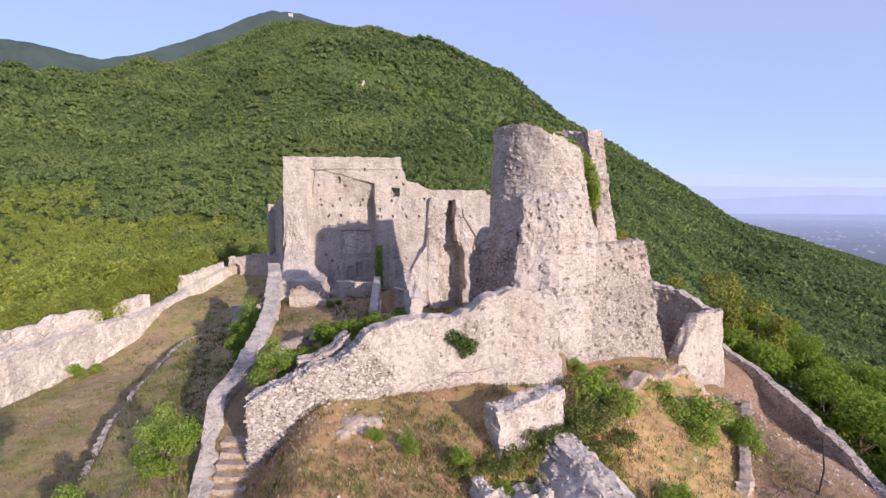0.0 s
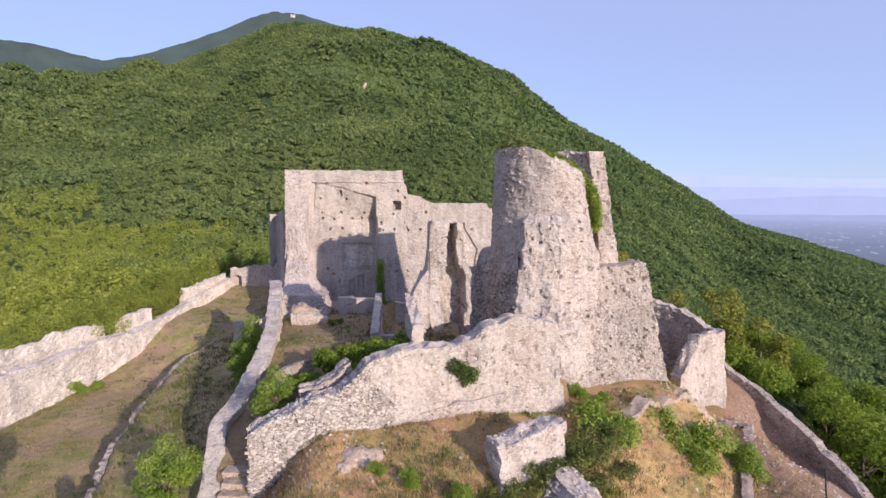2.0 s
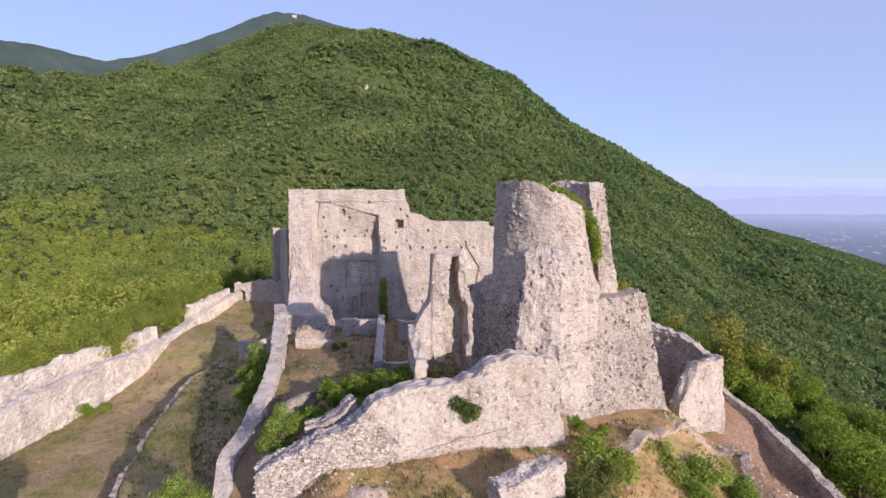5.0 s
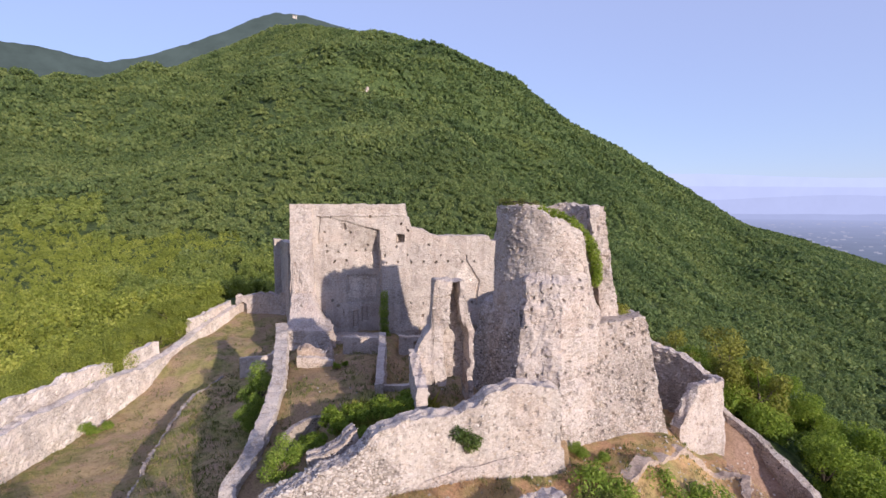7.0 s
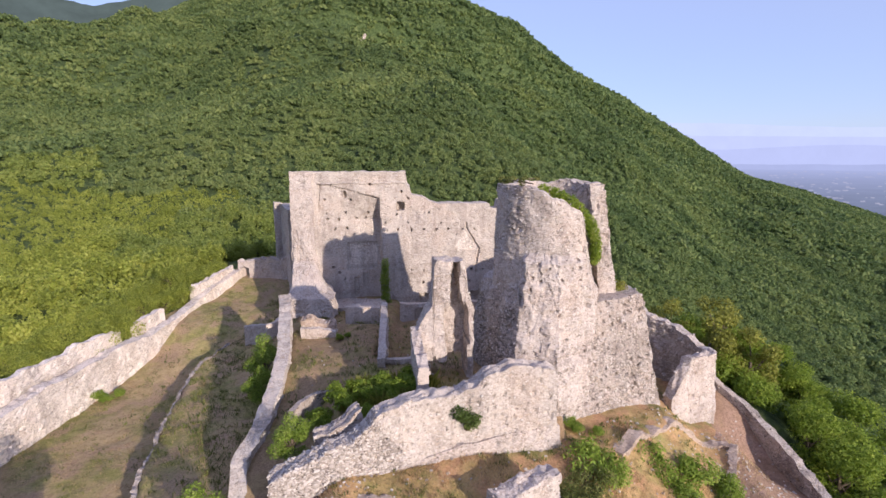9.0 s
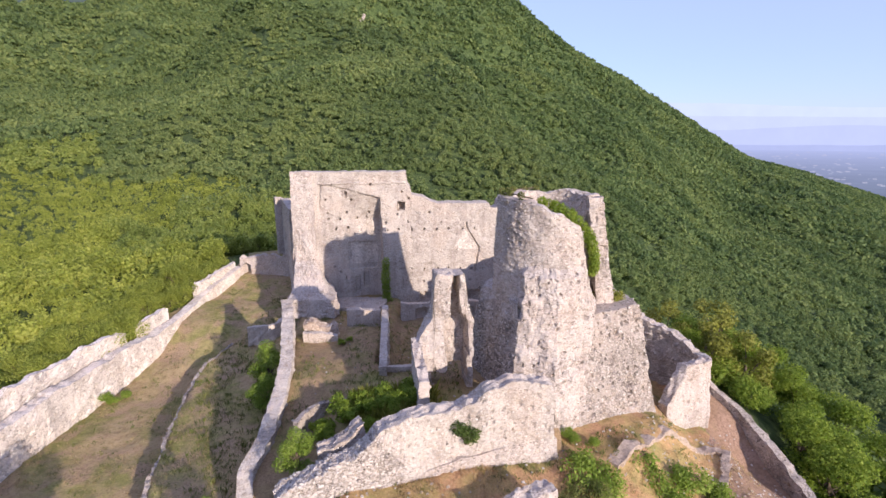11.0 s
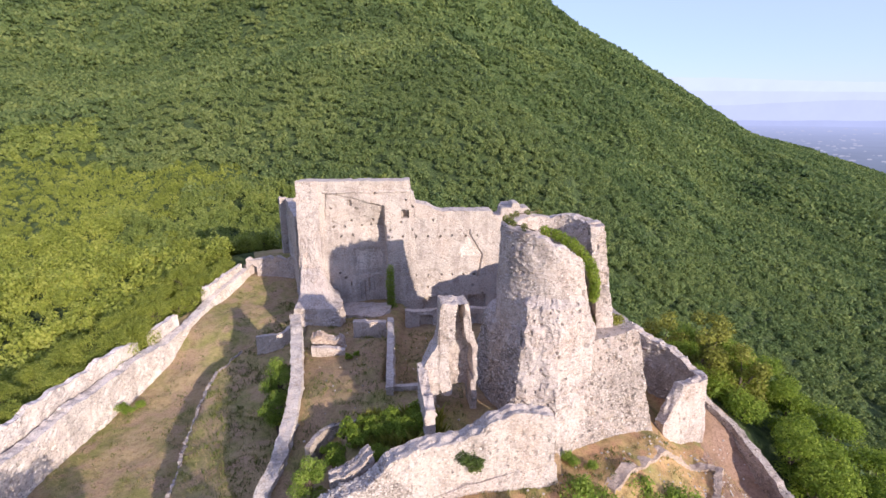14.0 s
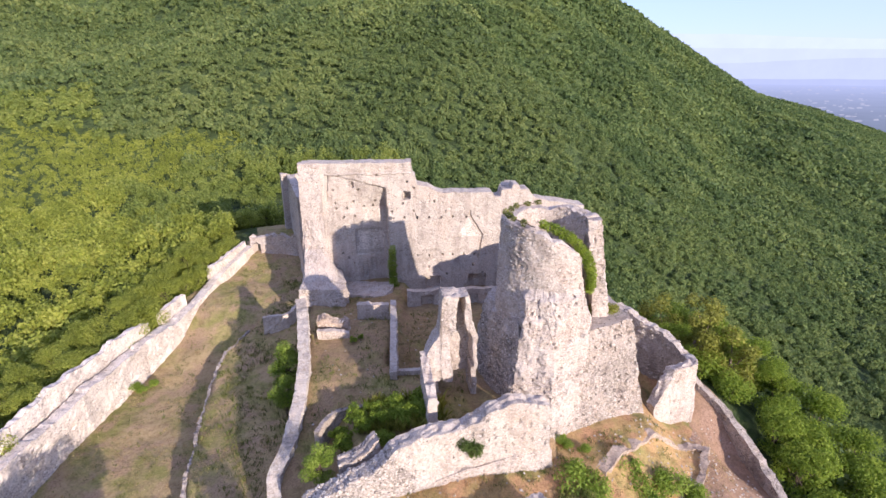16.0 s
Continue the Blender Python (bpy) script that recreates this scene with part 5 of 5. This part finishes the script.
def loose_stones(label, count, area, seed, keep, size=(0.1, 0.34)):
    rng = np.random.RandomState(seed)
    verts, faces, base = [], [], 0
    x, y = rng.uniform(area[0], area[1], count * 3), rng.uniform(area[2], area[3], count * 3)
    ok = keep(x, y)
    x, y = x[ok][:count], y[ok][:count]
    for a, b, z in zip(x, y, ground(x, y)):
        s = STONES[rng.randint(len(STONES))]
        co = np.zeros(len(s.vertices) * 3)
        s.vertices.foreach_get("co", co)
        q = np.array(Euler((rng.uniform(-0.4, 0.4), rng.uniform(-0.4, 0.4), rng.uniform(0, 6.3))).to_matrix())
        w = rng.uniform(*size)
        verts.append((co.reshape(-1, 3) * np.array([1.3, 1, 0.7]) * w) @ q.T + np.array([a, b, z + 0.1 * w]))
        faces += [tuple(v + base for v in p.vertices) for p in s.polygons]
        base += len(s.vertices)
    me = mesh("scree", np.vstack(verts), faces)
    me.materials.append(PIECE)
    return tagged(new("scree", me), label, "stones", kind="stuff")


loose_stones("loose pale stones strewn over dry grass", 380, (-12, 26, 21, 44), 61, fore, (0.06, 0.22))
loose_stones("fallen stones at the curtain wall's foot", 45, (-11, -5, 28.5, 32), 62, fore, (0.07, 0.17))


def boulder(x, y, w, seed):
    """A half-buried pinkish rock, sloping and cracked."""
    t = thing("boulder", "half-buried pinkish limestone boulder in dry grass", "rock", "boulders on the slope", at=(x, y, gz(x, y)))
    bm = bmesh.new()
    bmesh.ops.create_icosphere(bm, subdivisions=4, radius=1)
    for v in bm.verts:
        p = v.co * 1.4 + Vector((seed, 0, 0))
        k = 1 + 0.22 * noise.noise(p) + 0.1 * noise.noise(p * 3) + 0.05 * noise.noise(p * 7)
        v.co = Vector((v.co.x * w * k, v.co.y * w * 0.8 * k, (v.co.z * 0.42 + 0.22 * v.co.y) * w * k))
    part("rock", bm, BRICK, t)


for bx, by, bw, bs in ((-5.0, 29.2, 0.95, 3), (-4.1, 29.6, 0.6, 8), (-5.6, 28.3, 0.5, 12)):
    boulder(bx, by, bw, bs)
loose_stones("pale stones strewn over the trodden path", 260, (17, 31, 34, 50), 66, fore, (0.06, 0.2))
loose_stones("loose stones in the court", 120, (-16, 1, 38, 66), 63, court, (0.06, 0.2))

def pole():
    """A slim dark pole beside the path."""
    t = thing("pole", "slim dark metal pole beside the path", "pole", at=(23.1, 31.2, gz(23.1, 31.2)))
    bm = bmesh.new()
    limb(bm, (0, 0, -0.3), (0.1, 0.05, 3.6), 0.06, 0.045, 8)
    part("shaft", bm, IRON, t)
    bm = bmesh.new()
    bmesh.ops.create_cone(bm, cap_ends=True, segments=10, radius1=0.16, radius2=0.1, depth=0.25)
    ob = part("foot", bm, IRON, t)
    ob.location = (0, 0, 0.08)


pole()

# ---- the plain and the far hills, with painted haze ----
def painted_distance(name, ground_tint, glow, haze_tint=None, vary=0.13):
    # glowing backdrop colour with the haze of distance painted in
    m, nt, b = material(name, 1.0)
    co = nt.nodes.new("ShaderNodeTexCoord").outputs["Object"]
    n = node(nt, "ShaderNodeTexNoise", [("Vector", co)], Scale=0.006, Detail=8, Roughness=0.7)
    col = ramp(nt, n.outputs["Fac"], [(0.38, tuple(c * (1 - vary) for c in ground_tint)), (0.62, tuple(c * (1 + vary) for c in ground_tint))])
    # painted haze: the colour goes over to a paler tint further off
    if haze_tint:
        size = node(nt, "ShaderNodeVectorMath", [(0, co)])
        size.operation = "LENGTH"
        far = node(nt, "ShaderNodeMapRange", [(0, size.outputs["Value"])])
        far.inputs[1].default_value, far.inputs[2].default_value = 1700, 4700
        col = blend(nt, far.outputs[0], col, haze_tint)
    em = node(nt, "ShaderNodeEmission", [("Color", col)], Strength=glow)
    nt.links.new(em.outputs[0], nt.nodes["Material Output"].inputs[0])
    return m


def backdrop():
    """Glowing plain, ridge and town with painted haze, far hills on the rim."""
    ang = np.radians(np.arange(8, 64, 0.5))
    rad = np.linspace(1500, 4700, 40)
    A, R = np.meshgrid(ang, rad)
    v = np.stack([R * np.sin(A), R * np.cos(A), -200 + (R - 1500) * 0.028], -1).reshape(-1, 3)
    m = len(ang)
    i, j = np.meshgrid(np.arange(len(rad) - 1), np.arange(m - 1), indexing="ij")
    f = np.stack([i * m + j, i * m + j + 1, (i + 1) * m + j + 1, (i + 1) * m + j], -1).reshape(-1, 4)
    tagged(new("backdrop_plain", quads("backdrop_plain", v, f, painted_distance("painted_haze_plain", (0.105, 0.125, 0.185), 1.0, (0.3, 0.335, 0.55)))), "hazy blue plain far below the hills", "plain", kind="structure")
    far = np.radians(np.arange(-50, -8, 0.25))
    el = np.interp(np.degrees(far), (-50, -39, -36.9, -34.5, -32.3, -29.4, -25.2, -21.6, -19.5, -17.4, -14.7, -10.7, -8), (12.4, 13.1, 13.1, 12.8, 12.5, 13.3, 15.0, 16.6, 17.7, 18.4, 18.4, 17.6, 16.0))
    el = el + 0.05 * vnoise(np.degrees(far), 0, 0, 0.5, 2)
    rows = [(2900 - 120 * k, el - 1.5 * k * k * 0.35 - 0.9 * k) for k in range(5)]
    v = np.concatenate([np.stack([r * np.sin(far), r * np.cos(far), 13 + r * np.tan(np.radians(e)) + 18 * vnoise(r * np.sin(far), r, 0, 90, 4) * (r < 2900)], 1) for r, e in rows])
    n = len(far)
    i, j = np.meshgrid(np.arange(len(rows) - 1), np.arange(n - 1), indexing="ij")
    f = np.stack([i * n + j, i * n + j + 1, (i + 1) * n + j + 1, (i + 1) * n + j], -1).reshape(-1, 4)
    tagged(new("backdrop_ridge", quads("backdrop_ridge", v, f, painted_distance("painted_haze_ridge", (0.088, 0.112, 0.115), 1.0))), "hazy blue-green ridge behind the wooded hill", "hills", kind="structure")
    # glowing bands, paler upwards: far hills below, painted horizon haze above
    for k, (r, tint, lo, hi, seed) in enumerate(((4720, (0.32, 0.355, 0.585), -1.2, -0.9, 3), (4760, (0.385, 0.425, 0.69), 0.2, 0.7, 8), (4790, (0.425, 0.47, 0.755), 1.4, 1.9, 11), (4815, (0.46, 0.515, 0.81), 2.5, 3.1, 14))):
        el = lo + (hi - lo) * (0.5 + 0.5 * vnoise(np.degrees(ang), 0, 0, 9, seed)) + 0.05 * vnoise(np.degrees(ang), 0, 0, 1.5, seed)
        if k > 1:
            el = el * np.interp(np.degrees(ang), (8, 22, 30, 38, 64), (1.0, 1.0, 0.85, 0.7, 0.65))
        top = 13 + r * np.tan(np.radians(el))
        v = np.concatenate([np.stack([r * np.sin(ang), r * np.cos(ang), top], 1), np.stack([r * np.sin(ang), r * np.cos(ang), -240 + 0 * top], 1)])
        f = np.stack([np.arange(m - 1), np.arange(1, m), m + np.arange(1, m), m + np.arange(m - 1)], 1)
        tagged(new("backdrop_haze_hills", quads("backdrop_haze_hills", v, f, painted_distance("painted_haze_hills", tint, 1.0, None, 0.02))), "pale blue hills and painted horizon haze in layered bands", "hills", kind="structure")
    rng = np.random.RandomState(5)
    n = 260
    a, r = np.radians(rng.uniform(24, 44, n)), rng.uniform(2500, 4500, n)
    c = np.stack([r * np.sin(a), r * np.cos(a), -198 + (r - 1500) * 0.028], 1)
    s = rng.uniform(1.5, 6, (n, 1)) * np.array([1.5, 1.0, 0.55])
    cube = np.array([(x, y, z) for z in (-1, 1) for x, y in ((-1, -1), (1, -1), (1, 1), (-1, 1))], float)
    v = (c[:, None] + cube[None] * s[:, None]).reshape(-1, 3)
    q = np.array([(4, 5, 6, 7), (0, 1, 5, 4), (1, 2, 6, 5), (2, 3, 7, 6), (3, 0, 4, 7)])
    f = (q[None] + 8 * np.arange(n)[:, None, None]).reshape(-1, 4)
    tagged(new("backdrop_town", quads("backdrop_town", v, f, painted_distance("painted_haze_houses", (0.27, 0.27, 0.36), 1.0, (0.32, 0.34, 0.52)))), "pale houses scattered over the far plain", "town", kind="stuff")


backdrop()
